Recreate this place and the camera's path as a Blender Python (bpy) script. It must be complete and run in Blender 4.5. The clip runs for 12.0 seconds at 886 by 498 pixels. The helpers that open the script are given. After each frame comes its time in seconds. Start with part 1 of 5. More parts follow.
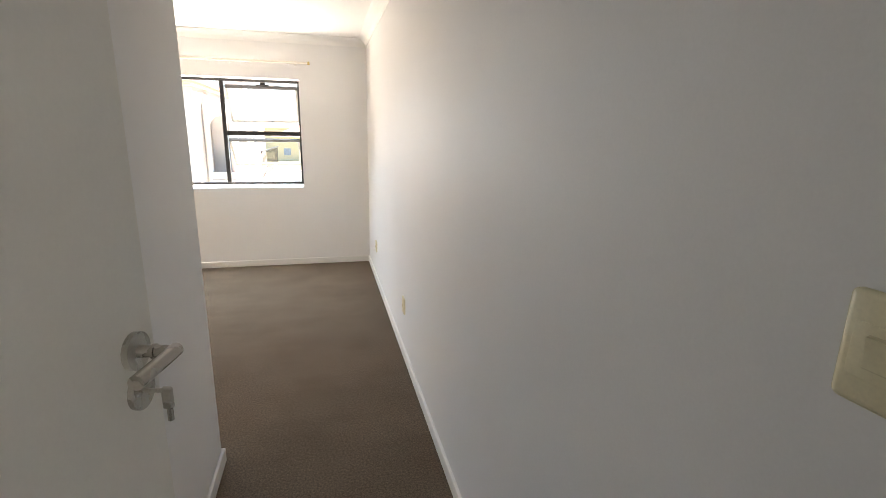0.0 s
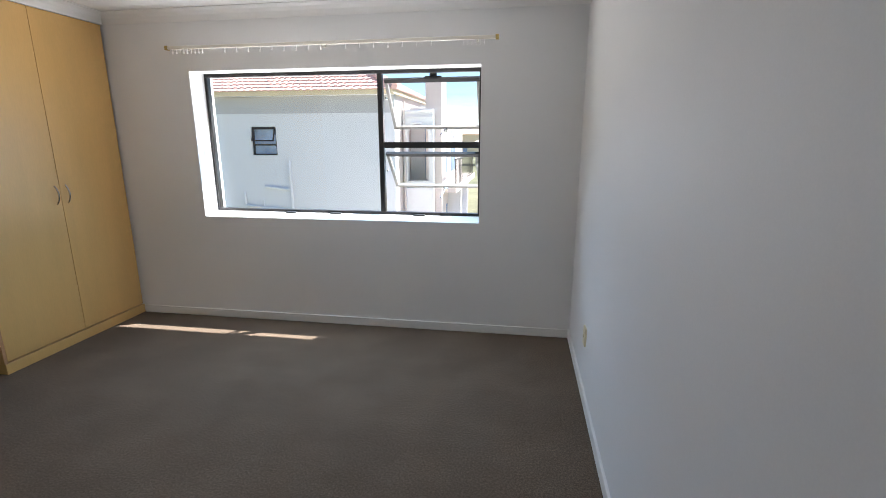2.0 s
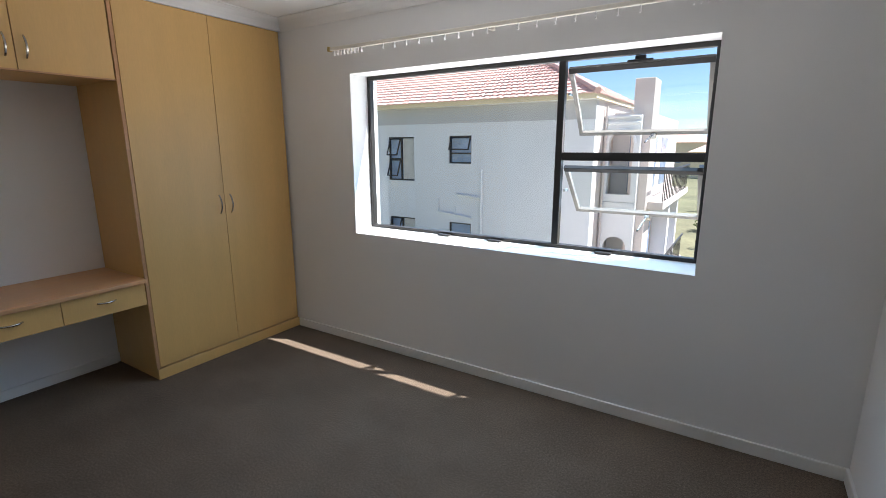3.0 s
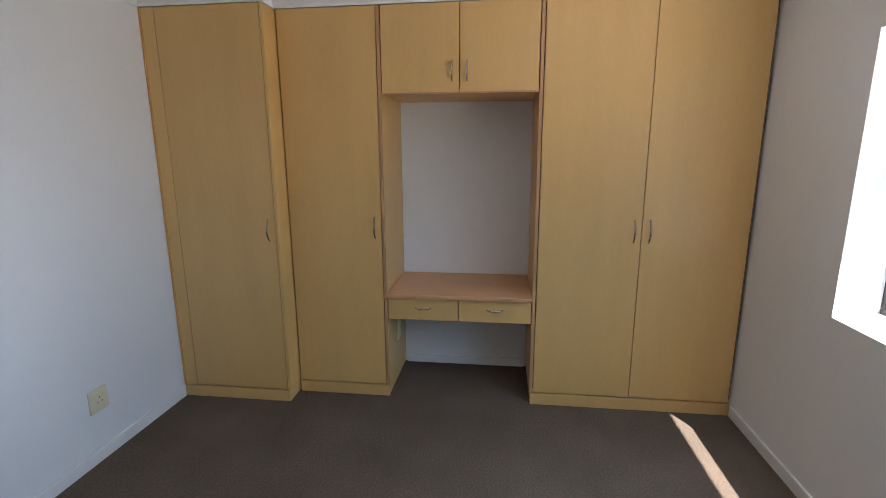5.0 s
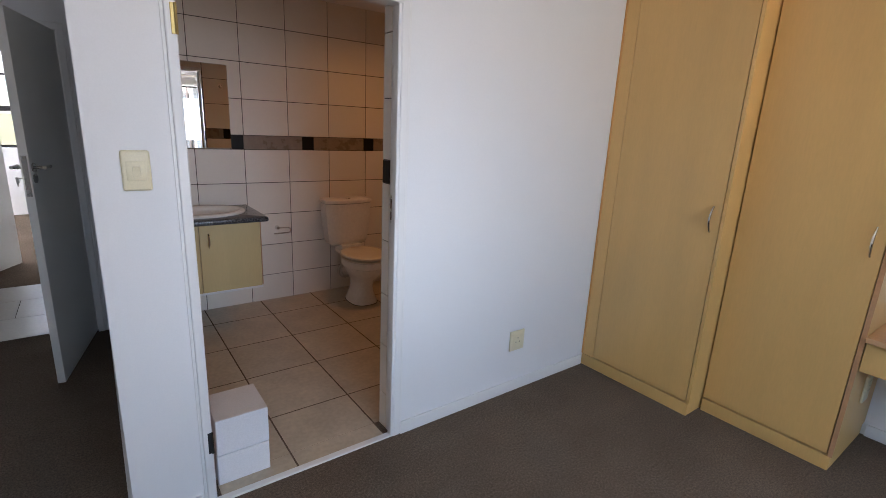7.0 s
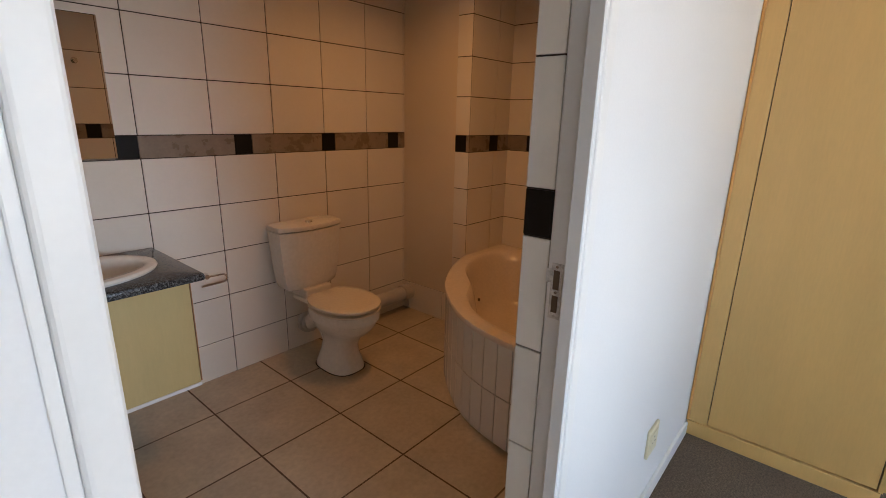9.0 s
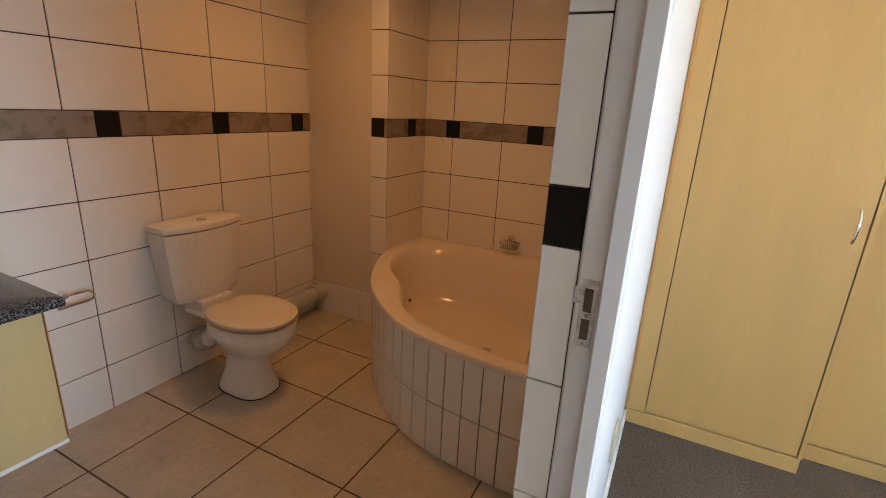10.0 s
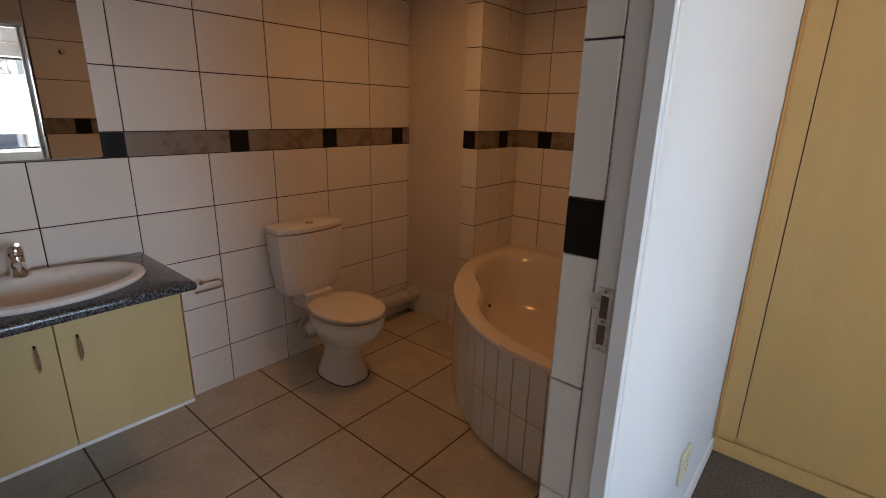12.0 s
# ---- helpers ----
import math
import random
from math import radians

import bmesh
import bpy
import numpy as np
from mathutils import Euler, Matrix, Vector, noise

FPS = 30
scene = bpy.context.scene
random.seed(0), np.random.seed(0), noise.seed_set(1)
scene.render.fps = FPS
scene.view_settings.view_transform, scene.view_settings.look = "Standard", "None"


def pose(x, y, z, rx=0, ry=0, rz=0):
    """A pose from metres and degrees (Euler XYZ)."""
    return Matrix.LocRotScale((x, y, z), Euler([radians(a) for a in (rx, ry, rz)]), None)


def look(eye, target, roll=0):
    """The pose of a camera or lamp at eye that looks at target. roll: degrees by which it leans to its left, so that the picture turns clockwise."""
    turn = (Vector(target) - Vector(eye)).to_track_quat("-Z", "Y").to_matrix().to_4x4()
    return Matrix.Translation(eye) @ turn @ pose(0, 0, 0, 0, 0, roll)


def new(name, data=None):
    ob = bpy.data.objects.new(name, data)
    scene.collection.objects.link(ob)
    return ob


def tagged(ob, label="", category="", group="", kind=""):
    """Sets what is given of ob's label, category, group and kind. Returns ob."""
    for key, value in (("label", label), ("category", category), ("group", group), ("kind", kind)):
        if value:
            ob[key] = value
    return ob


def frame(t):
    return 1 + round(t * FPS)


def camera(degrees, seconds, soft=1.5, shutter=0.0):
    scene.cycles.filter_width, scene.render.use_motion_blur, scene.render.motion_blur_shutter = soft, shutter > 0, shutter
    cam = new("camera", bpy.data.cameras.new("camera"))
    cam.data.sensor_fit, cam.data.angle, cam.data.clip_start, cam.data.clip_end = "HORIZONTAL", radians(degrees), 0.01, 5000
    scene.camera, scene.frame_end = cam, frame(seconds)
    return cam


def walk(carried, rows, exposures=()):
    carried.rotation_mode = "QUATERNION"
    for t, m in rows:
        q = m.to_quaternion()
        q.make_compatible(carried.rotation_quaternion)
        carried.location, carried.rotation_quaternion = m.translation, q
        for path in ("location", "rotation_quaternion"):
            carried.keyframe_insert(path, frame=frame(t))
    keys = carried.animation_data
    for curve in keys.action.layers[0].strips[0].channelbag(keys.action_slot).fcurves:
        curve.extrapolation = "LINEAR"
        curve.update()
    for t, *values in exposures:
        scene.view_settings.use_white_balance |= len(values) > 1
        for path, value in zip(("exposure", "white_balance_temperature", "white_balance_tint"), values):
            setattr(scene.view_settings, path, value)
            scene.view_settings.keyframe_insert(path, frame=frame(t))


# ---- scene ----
cam = camera(86.2, 12.0, soft=0.7)
PATH = [
    (0, (1.372, -0.191, 1.582), (1.844, 1.694, 1.11), 1.0),
    (0.5, (1.419, 0.306, 1.623), (1.766, 2.217, 1.146), 0.6),
    (1, (1.452, 0.835, 1.635), (1.679, 2.763, 1.155), 0.7),
    (1.5, (1.46, 1.385, 1.601), (1.454, 3.331, 1.139), 0.5),
    (2, (1.444, 1.915, 1.616), (1.132, 3.836, 1.156), -0.1),
    (2.5, (1.409, 2.411, 1.642), (0.722, 4.236, 1.197), -0.4),
    (2.7, (1.377, 2.615, 1.613), (0.543, 4.381, 1.18), -0.3),
    (4.3, (1.052, 3.814, 1.66), (-0.803, 4.443, 1.255), -0.6),
    (4.5, (1.061, 3.935, 1.644), (-0.86, 4.331, 1.257), -0.6),
    (5, (0.922, 4.197, 1.681), (-1.02, 3.954, 1.273), -0.3),
    (5.5, (0.785, 4.333, 1.665), (-0.991, 3.507, 1.261), 1.2),
    (6, (0.753, 4.396, 1.638), (-0.732, 3.126, 1.214), 2.9),
    (6.5, (0.765, 4.275, 1.615), (-0.46, 2.767, 1.141), 3.2),
    (7, (0.817, 3.911, 1.608), (-0.342, 2.359, 1.113), 2.7),
    (7.5, (0.759, 3.508, 1.583), (-0.378, 1.94, 1.085), 2.1),
    (7.7, (0.727, 3.334, 1.602), (-0.423, 1.775, 1.104), 1.8),
    (9.3, (0.602, 2.282, 1.596), (-0.952, 1.153, 1.041), 1.7),
    (9.5, (0.577, 2.206, 1.583), (-1.031, 1.16, 1.015), 2.0),
    (10, (0.525, 2.075, 1.574), (-1.19, 1.224, 0.995), 3.0),
    (10.5, (0.512, 2.053, 1.577), (-1.208, 1.209, 1.002), 3.1),
    (11, (0.525, 2.095, 1.585), (-1.117, 1.102, 1.022), 2.8),
    (11.5, (0.525, 2.199, 1.594), (-1.02, 1.06, 1.031), 2.2),
    (12, (0.53, 2.266, 1.602), (-0.937, 1.028, 1.042), 1.4),
]
EXPOSURES = [(0, 3.32, 7350, 14), (0.5, 3.2, 6800, 12), (1, 2.7, 6450, 12), (1.5, 2.4, 6180, 12), (2.5, 1.77, 6050, 12), (4.5, 1.57, 6000, 12),
             (5.5, 2.48, 5990, 17), (6.5, 2.46, 6080, 18), (7.5, 2.48, 6180, 16), (9.5, 3.15, 6350, 12), (10.5, 3.46, 6150, 11), (11.5, 2.98, 6080, 12), (12, 2.6, 6050, 13)]
walk(cam, [(t, look(eye, target, roll)) for t, eye, target, roll in PATH], EXPOSURES)

# ---- world, sun, light ----
SUN_AWAY = Vector((0.62, 0.315, 1.0)).normalized()
world = bpy.data.worlds.new("sky_world")
scene.world = world
world.use_nodes = True
wn = world.node_tree
sky = wn.nodes.new("ShaderNodeTexSky")
sky.sky_type = "NISHITA"
sky.sun_disc = False
sky.sun_elevation = math.asin(SUN_AWAY.z)
sky.sun_rotation = math.atan2(SUN_AWAY.x, SUN_AWAY.y)
sky.altitude = 50
sky.air_density = 1.0
sky.dust_density = 0.0
sky.ozone_density = 5.0
wn.links.new(sky.outputs[0], wn.nodes["Background"].inputs[0])
wn.nodes["Background"].inputs[1].default_value = 0.058
sun_data = bpy.data.lights.new("sun", "SUN")
sun_data.energy, sun_data.angle, sun_data.color = 5.0, radians(0.5), (1.0, 0.95, 0.87)
sun = new("sun", sun_data)
sun.matrix_world = look(SUN_AWAY * 60, (0, 0, 0))


def window_lamp(name, power, colour, eye, size, way, spread):
    """Area lamp in a window's opening that stands in for the daylight coming in at a slant."""
    d = bpy.data.lights.new(name, "AREA")
    d.shape, d.size, d.size_y = "RECTANGLE", size[0], size[1]
    d.energy, d.color, d.spread = power, colour, radians(spread)
    ob = new(name, d)
    ob.matrix_world = look(eye, Vector(eye) + Vector(way))
    return ob


MID = (-0.087, 5.86, 1.55)
window_lamp("window_skylight", 6.6, (0.52, 0.76, 1.0), MID, (2.30, 1.10), (0.0, -0.66, -0.75), 132)
window_lamp("window_ground_light", 6.8, (1.0, 0.955, 0.91), MID, (2.30, 1.10), (0.0, -0.66, 0.75), 132)
window_lamp("window_low_light", 0.3, (0.70, 0.85, 1.0), (0.25, 5.86, 1.6), (1.4, 1.0), (-0.70, -5.8, -0.75), 30)
window_lamp("bath_ceiling_lamp", 0.88, (1.0, 0.45, 0.13), (-1.35, 0.70, 2.57), (0.16, 0.16), (0, 0.0001, -1), 158)
window_lamp("far_window_light", 32.0, (0.95, 0.97, 1.0), (1.9, -5.85, 1.55), (1.3, 1.0), (0, 0.62, 0.78), 120)


# ---- materials ----
def mat(name, base, rough=0.6, metal=0.0, var=0.08, scale=6.0, fine=120.0, bump=0.06, spec=0.5, stretch=(1, 1, 1), var2=0.05,
        per_object=0.0, coat=0.0, dist=0.002, rvar=0.03):
    """Surface with a broad mottle, a fine grain and a fine relief."""
    m = bpy.data.materials.new(name)
    m.use_nodes = True
    nt = m.node_tree
    b = nt.nodes["Principled BSDF"]
    b.inputs["Roughness"].default_value = rough
    b.inputs["Metallic"].default_value = metal
    b.inputs["Specular IOR Level"].default_value = spec
    b.inputs["Coat Weight"].default_value = coat
    tc = nt.nodes.new("ShaderNodeNewGeometry")
    mp = nt.nodes.new("ShaderNodeMapping")
    mp.inputs["Scale"].default_value = stretch
    nt.links.new(tc.outputs["Position"], mp.inputs["Vector"])
    n1 = nt.nodes.new("ShaderNodeTexNoise")
    n1.inputs["Scale"].default_value, n1.inputs["Detail"].default_value = scale, 4
    n2 = nt.nodes.new("ShaderNodeTexNoise")
    n2.inputs["Scale"].default_value, n2.inputs["Detail"].default_value = fine, 2
    for n in (n1, n2):
        nt.links.new(mp.outputs[0], n.inputs["Vector"])

    def ramp(lo, hi, src):
        r = nt.nodes.new("ShaderNodeMapRange")
        r.inputs["To Min"].default_value, r.inputs["To Max"].default_value = lo, hi
        r.inputs["From Min"].default_value, r.inputs["From Max"].default_value = 0.25, 0.75
        nt.links.new(src, r.inputs["Value"])
        return r.outputs[0]

    def mul(a, c):
        x = nt.nodes.new("ShaderNodeMath")
        x.operation = "MULTIPLY"
        nt.links.new(a, x.inputs[0])
        nt.links.new(c, x.inputs[1])
        return x.outputs[0]
    v = mul(ramp(1 - var, 1 + var, n1.outputs["Fac"]), ramp(1 - var2, 1 + var2, n2.outputs["Fac"]))
    if per_object:
        oi = nt.nodes.new("ShaderNodeObjectInfo")
        r = nt.nodes.new("ShaderNodeMapRange")
        r.inputs["To Min"].default_value, r.inputs["To Max"].default_value = 1 - per_object, 1 + per_object
        nt.links.new(oi.outputs["Random"], r.inputs["Value"])
        v = mul(v, r.outputs[0])
    mix = nt.nodes.new("ShaderNodeVectorMath")
    mix.operation = "SCALE"
    mix.inputs[0].default_value = base
    nt.links.new(v, mix.inputs["Scale"])
    nt.links.new(mix.outputs[0], b.inputs["Base Color"])
    if bump:
        bp = nt.nodes.new("ShaderNodeBump")
        bp.inputs["Strength"].default_value, bp.inputs["Distance"].default_value = bump, dist
        nt.links.new(n2.outputs["Fac"], bp.inputs["Height"])
        nt.links.new(bp.outputs[0], b.inputs["Normal"])
    rr = ramp(max(0.02, rough - rvar), min(1, rough + rvar), n1.outputs["Fac"])
    nt.links.new(rr, b.inputs["Roughness"])
    return m


def carpet_material():
    m = mat("carpet_pile", (0.138, 0.104, 0.077), 0.97, var=0.15, scale=2.6, fine=170, bump=0.6, spec=0.03, var2=0.3, dist=0.004)
    nt = m.node_tree
    b = nt.nodes["Principled BSDF"]
    b.inputs["Sheen Weight"].default_value = 0.0
    # rows of loops
    tc = nt.nodes.new("ShaderNodeTexCoord")
    w = nt.nodes.new("ShaderNodeTexWave")
    w.bands_direction = "Y"
    w.inputs["Scale"].default_value, w.inputs["Distortion"].default_value = 36, 11.0
    w.inputs["Detail"].default_value, w.inputs["Detail Scale"].default_value = 2, 3
    nt.links.new(tc.outputs["Object"], w.inputs["Vector"])
    old = b.inputs["Base Color"].links[0].from_socket
    r = nt.nodes.new("ShaderNodeMapRange")
    r.inputs["To Min"].default_value, r.inputs["To Max"].default_value = 0.88, 1.12
    nt.links.new(w.outputs["Fac"], r.inputs["Value"])
    tuft = nt.nodes.new("ShaderNodeTexNoise")
    tuft.inputs["Scale"].default_value, tuft.inputs["Detail"].default_value = 90, 4
    nt.links.new(tc.outputs["Object"], tuft.inputs["Vector"])
    tr = nt.nodes.new("ShaderNodeMapRange")
    tr.inputs["From Min"].default_value, tr.inputs["From Max"].default_value = 0.3, 0.7
    tr.inputs["To Min"].default_value, tr.inputs["To Max"].default_value = 0.74, 1.26
    nt.links.new(tuft.outputs["Fac"], tr.inputs["Value"])
    tm = nt.nodes.new("ShaderNodeMath")
    tm.operation = "MULTIPLY"
    nt.links.new(r.outputs[0], tm.inputs[0])
    nt.links.new(tr.outputs[0], tm.inputs[1])
    s = nt.nodes.new("ShaderNodeVectorMath")
    s.operation = "SCALE"
    nt.links.new(old, s.inputs[0])
    nt.links.new(tm.outputs[0], s.inputs["Scale"])
    nt.links.new(s.outputs[0], b.inputs["Base Color"])
    return m


def glass_material():
    m = bpy.data.materials.new("window_glass")
    m.use_nodes = True
    nt = m.node_tree
    nt.nodes.remove(nt.nodes["Principled BSDF"])
    tr = nt.nodes.new("ShaderNodeBsdfTransparent")
    tr.inputs[0].default_value = (0.93, 0.95, 0.95, 1)
    gl = nt.nodes.new("ShaderNodeBsdfGlossy")
    gl.inputs["Roughness"].default_value = 0.02
    lw = nt.nodes.new("ShaderNodeLayerWeight")
    pw = nt.nodes.new("ShaderNodeMath")
    pw.operation = "POWER"
    pw.inputs[1].default_value = 4.0
    nt.links.new(lw.outputs["Facing"], pw.inputs[0])
    fr = nt.nodes.new("ShaderNodeMapRange")
    fr.inputs["To Min"].default_value, fr.inputs["To Max"].default_value = 0.03, 0.6
    nt.links.new(pw.outputs[0], fr.inputs["Value"])
    mx = nt.nodes.new("ShaderNodeMixShader")
    nt.links.new(fr.outputs[0], mx.inputs[0])
    nt.links.new(tr.outputs[0], mx.inputs[1])
    nt.links.new(gl.outputs[0], mx.inputs[2])
    nt.links.new(mx.outputs[0], nt.nodes["Material Output"].inputs[0])
    return m


def granite_material():
    m = mat("granite", (0.05, 0.054, 0.058), 0.14, var=0.2, scale=40, fine=260, bump=0.0, var2=0.3)
    nt = m.node_tree
    b = nt.nodes["Principled BSDF"]
    geo = nt.nodes.new("ShaderNodeNewGeometry")
    vo = nt.nodes.new("ShaderNodeTexVoronoi")
    vo.inputs["Scale"].default_value = 260
    nt.links.new(geo.outputs["Position"], vo.inputs["Vector"])
    sep = nt.nodes.new("ShaderNodeSeparateColor")
    nt.links.new(vo.outputs["Color"], sep.inputs[0])
    r = nt.nodes.new("ShaderNodeMapRange")
    r.inputs["From Min"].default_value, r.inputs["To Min"].default_value, r.inputs["To Max"].default_value = 0.35, 0.35, 3.6
    nt.links.new(sep.outputs[0], r.inputs["Value"])
    s = nt.nodes.new("ShaderNodeVectorMath")
    s.operation = "SCALE"
    nt.links.new(b.inputs["Base Color"].links[0].from_socket, s.inputs[0])
    nt.links.new(r.outputs[0], s.inputs["Scale"])
    nt.links.new(s.outputs[0], b.inputs["Base Color"])
    return m


def wood_material(name, base):
    """Pale laminate: cloudy upright figure, fine pores and short flecks."""
    m = mat(name, base, 0.38, spec=0.75, var=0.05, scale=2.0, fine=30, bump=0.012, stretch=(4, 4, 0.5), var2=0.010, per_object=0.03)
    nt = m.node_tree
    b = nt.nodes["Principled BSDF"]
    geo = nt.nodes.new("ShaderNodeNewGeometry")
    mp = nt.nodes.new("ShaderNodeMapping")
    mp.inputs["Scale"].default_value = (1, 1, 0.16)
    nt.links.new(geo.outputs["Position"], mp.inputs["Vector"])
    fleck = nt.nodes.new("ShaderNodeTexNoise")
    fleck.inputs["Scale"].default_value, fleck.inputs["Detail"].default_value = 130, 2
    nt.links.new(mp.outputs[0], fleck.inputs["Vector"])
    r = nt.nodes.new("ShaderNodeMapRange")
    r.inputs["From Min"].default_value, r.inputs["From Max"].default_value = 0.3, 0.7
    r.inputs["To Min"].default_value, r.inputs["To Max"].default_value = 0.98, 1.02
    nt.links.new(fleck.outputs["Fac"], r.inputs["Value"])
    s = nt.nodes.new("ShaderNodeVectorMath")
    s.operation = "SCALE"
    nt.links.new(b.inputs["Base Color"].links[0].from_socket, s.inputs[0])
    nt.links.new(r.outputs[0], s.inputs["Scale"])
    nt.links.new(s.outputs[0], b.inputs["Base Color"])
    return m


PAINT = mat("white_wall_paint", (0.80, 0.796, 0.79), 0.64, var=0.02, scale=1.3, fine=200, bump=0.045, var2=0.014, spec=0.42)
CEILING = mat("ceiling_paint", (0.84, 0.83, 0.81), 0.8, var=0.015, scale=1.5, fine=200, bump=0.08, var2=0.01)
TRIM = mat("white_gloss_trim", (0.80, 0.79, 0.77), 0.42, var=0.012, scale=4, fine=110, bump=0.015, var2=0.012)
DOOR = mat("door_paint", (0.76, 0.74, 0.69), 0.42, var=0.015, scale=3, fine=160, bump=0.015, var2=0.012)
CARPET = carpet_material()
WOOD = wood_material("maple_laminate", (0.69, 0.425, 0.145))
WOOD_TOP = mat("desk_laminate", (0.62, 0.345, 0.165), 0.36, var=0.06, scale=3.0, fine=26, bump=0.03, stretch=(6, 0.5, 6), var2=0.06)
WOOD_EDGE = mat("edge_strip", (0.50, 0.27, 0.13), 0.4, var=0.08, scale=6, fine=60)
WOOD_VAN = wood_material("vanity_laminate", (0.55, 0.415, 0.185))
EDGE_PALE = mat("pale_edge_strip", (0.70, 0.36, 0.11), 0.4, var=0.08, scale=6, fine=60)
# dark brown that paints the shade inside gaps and holes
SHADOW_GAP = mat("gap_shade", (0.12, 0.08, 0.05), 0.8, bump=0)
STEEL = mat("brushed_steel", (0.47, 0.45, 0.41), 0.27, metal=1.0, var=0.06, scale=20, fine=300, bump=0.02)
PULL = mat("cupboard_pull_steel", (0.55, 0.53, 0.49), 0.2, metal=1.0, var=0.08, scale=30, fine=300, bump=0.0)
CHROME = mat("chrome", (0.75, 0.74, 0.72), 0.10, metal=1.0, var=0.04, scale=10, fine=200, bump=0)
BRASS = mat("brass", (0.46, 0.35, 0.14), 0.4, metal=1.0, var=0.1, scale=20, fine=200, bump=0.02)
BLACK_ALU = mat("bronze_aluminium", (0.022, 0.020, 0.019), 0.38, var=0.1, scale=15, fine=250, bump=0.03)
SASH_PALE = mat("sash_edge", (0.30, 0.285, 0.26), 0.4, var=0.06, scale=15, fine=250, bump=0.03)
PLATE = mat("paint_spotted_steel", (0.62, 0.60, 0.57), 0.36, metal=0.35, var=0.35, scale=70, fine=260, bump=0.05, var2=0.2)
RUBBER = mat("dark_gap", (0.015, 0.014, 0.013), 0.8, bump=0)
GLASS = glass_material()
CREAM_PLASTIC = mat("cream_plastic", (0.74, 0.67, 0.46), 0.38, var=0.02, scale=20, fine=200, bump=0.02)
CREAM_DARK = mat("aged_plastic", (0.60, 0.53, 0.34), 0.45, var=0.03, scale=20, fine=200, bump=0.02)
TILE = mat("cream_wall_tile", (0.80, 0.745, 0.66), 0.16, var=0.02, scale=4, fine=60, bump=0.012, per_object=0.025, var2=0.012)
BAND = mat("brown_band_tile", (0.235, 0.185, 0.14), 0.28, var=0.16, scale=14, fine=90, bump=0.02, per_object=0.06)
BLACK_TILE = mat("black_accent_tile", (0.006, 0.006, 0.006), 0.3, spec=0.25, var=0.1, scale=10, fine=100, bump=0)
GROUT = mat("tile_grout", (0.055, 0.04, 0.029), 0.9, var=0.15, scale=9, fine=200, bump=0.1)
FLOOR_TILE = mat("beige_floor_tile", (0.49, 0.42, 0.315), 0.34, var=0.15, scale=5, fine=38, bump=0.03, per_object=0.06, var2=0.10, rvar=0.02)
FLOOR_GROUT = mat("floor_grout", (0.05, 0.038, 0.029), 0.9, var=0.2, scale=12, fine=200, bump=0.1)
PANEL_PAINT = mat("cream_duct_paint", (0.72, 0.62, 0.48), 0.5, var=0.02, scale=2, fine=180, bump=0.05)
CERAMIC = mat("white_ceramic", (0.80, 0.765, 0.70), 0.2, var=0.012, scale=3, fine=40, bump=0)
SEAT_PLASTIC = mat("toilet_seat_plastic", (0.79, 0.71, 0.58), 0.22, var=0.015, scale=4, fine=60, bump=0)
ACRYLIC = mat("bath_acrylic", (0.76, 0.66, 0.55), 0.17, var=0.015, scale=3, fine=50, bump=0.004)
PVC = mat("grey_pvc", (0.52, 0.50, 0.46), 0.42, var=0.06, scale=8, fine=120, bump=0.02)
GRANITE = granite_material()
CARD = mat("white_card", (0.80, 0.79, 0.80), 0.7, var=0.02, scale=5, fine=150, bump=0.05)
CARD_IN = mat("tape_card", (0.70, 0.66, 0.62), 0.6, var=0.03, scale=5, fine=150, bump=0.03)
RAIL_WHITE = mat("rail_enamel", (0.74, 0.70, 0.62), 0.35, var=0.03, scale=8, fine=150, bump=0.02)
PLASTER = mat("outside_plaster", (0.71, 0.70, 0.70), 0.85, var=0.03, scale=0.6, fine=14, bump=0.0, var2=0.01)
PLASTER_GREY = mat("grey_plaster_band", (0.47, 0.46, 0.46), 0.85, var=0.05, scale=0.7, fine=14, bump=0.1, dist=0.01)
# pinkish plaster, darkened in its colour so sunlit side faces look shaded
SHADED_PLASTER = mat("pinkish_shaded_plaster", (0.60, 0.52, 0.48), 0.85, var=0.05, scale=0.7, fine=14, bump=0.1, dist=0.01)
FASCIA = mat("cream_fascia", (0.72, 0.60, 0.40), 0.6, var=0.05, scale=2, fine=20)
ROOF = mat("terracotta_roof_tile", (0.62, 0.40, 0.35), 0.8, var=0.10, scale=2, fine=30, bump=0.1, per_object=0.05, var2=0.1)
GRASS = mat("dry_lawn", (0.15, 0.145, 0.08), 0.95, var=0.35, scale=0.25, fine=6, bump=0.4, dist=0.05, var2=0.2)
PAVING = mat("paving", (0.50, 0.46, 0.40), 0.9, var=0.1, scale=0.6, fine=20, bump=0.2)
LEAF = mat("leaves", (0.09, 0.13, 0.03), 0.7, var=0.35, scale=3, fine=30, bump=0, var2=0.2)
BARK = mat("bark", (0.10, 0.07, 0.05), 0.9, var=0.3, scale=8, fine=60, bump=0.4)
HILL = mat("hazy_hill", (0.22, 0.27, 0.33), 1.0, var=0.1, scale=0.01, fine=0.2, bump=0)
# outside panes; the blue base colour paints in the sky's reflection
SKY_PANE = mat("sky_tinted_pane", (0.26, 0.33, 0.45), 0.08, var=0.3, scale=2, fine=20, bump=0)
CURTAIN = mat("curtain_cloth", (0.55, 0.52, 0.47), 0.9, var=0.1, scale=6, fine=60, bump=0.1)
MIRROR = bpy.data.materials.new("mirror_silver")
MIRROR.use_nodes = True
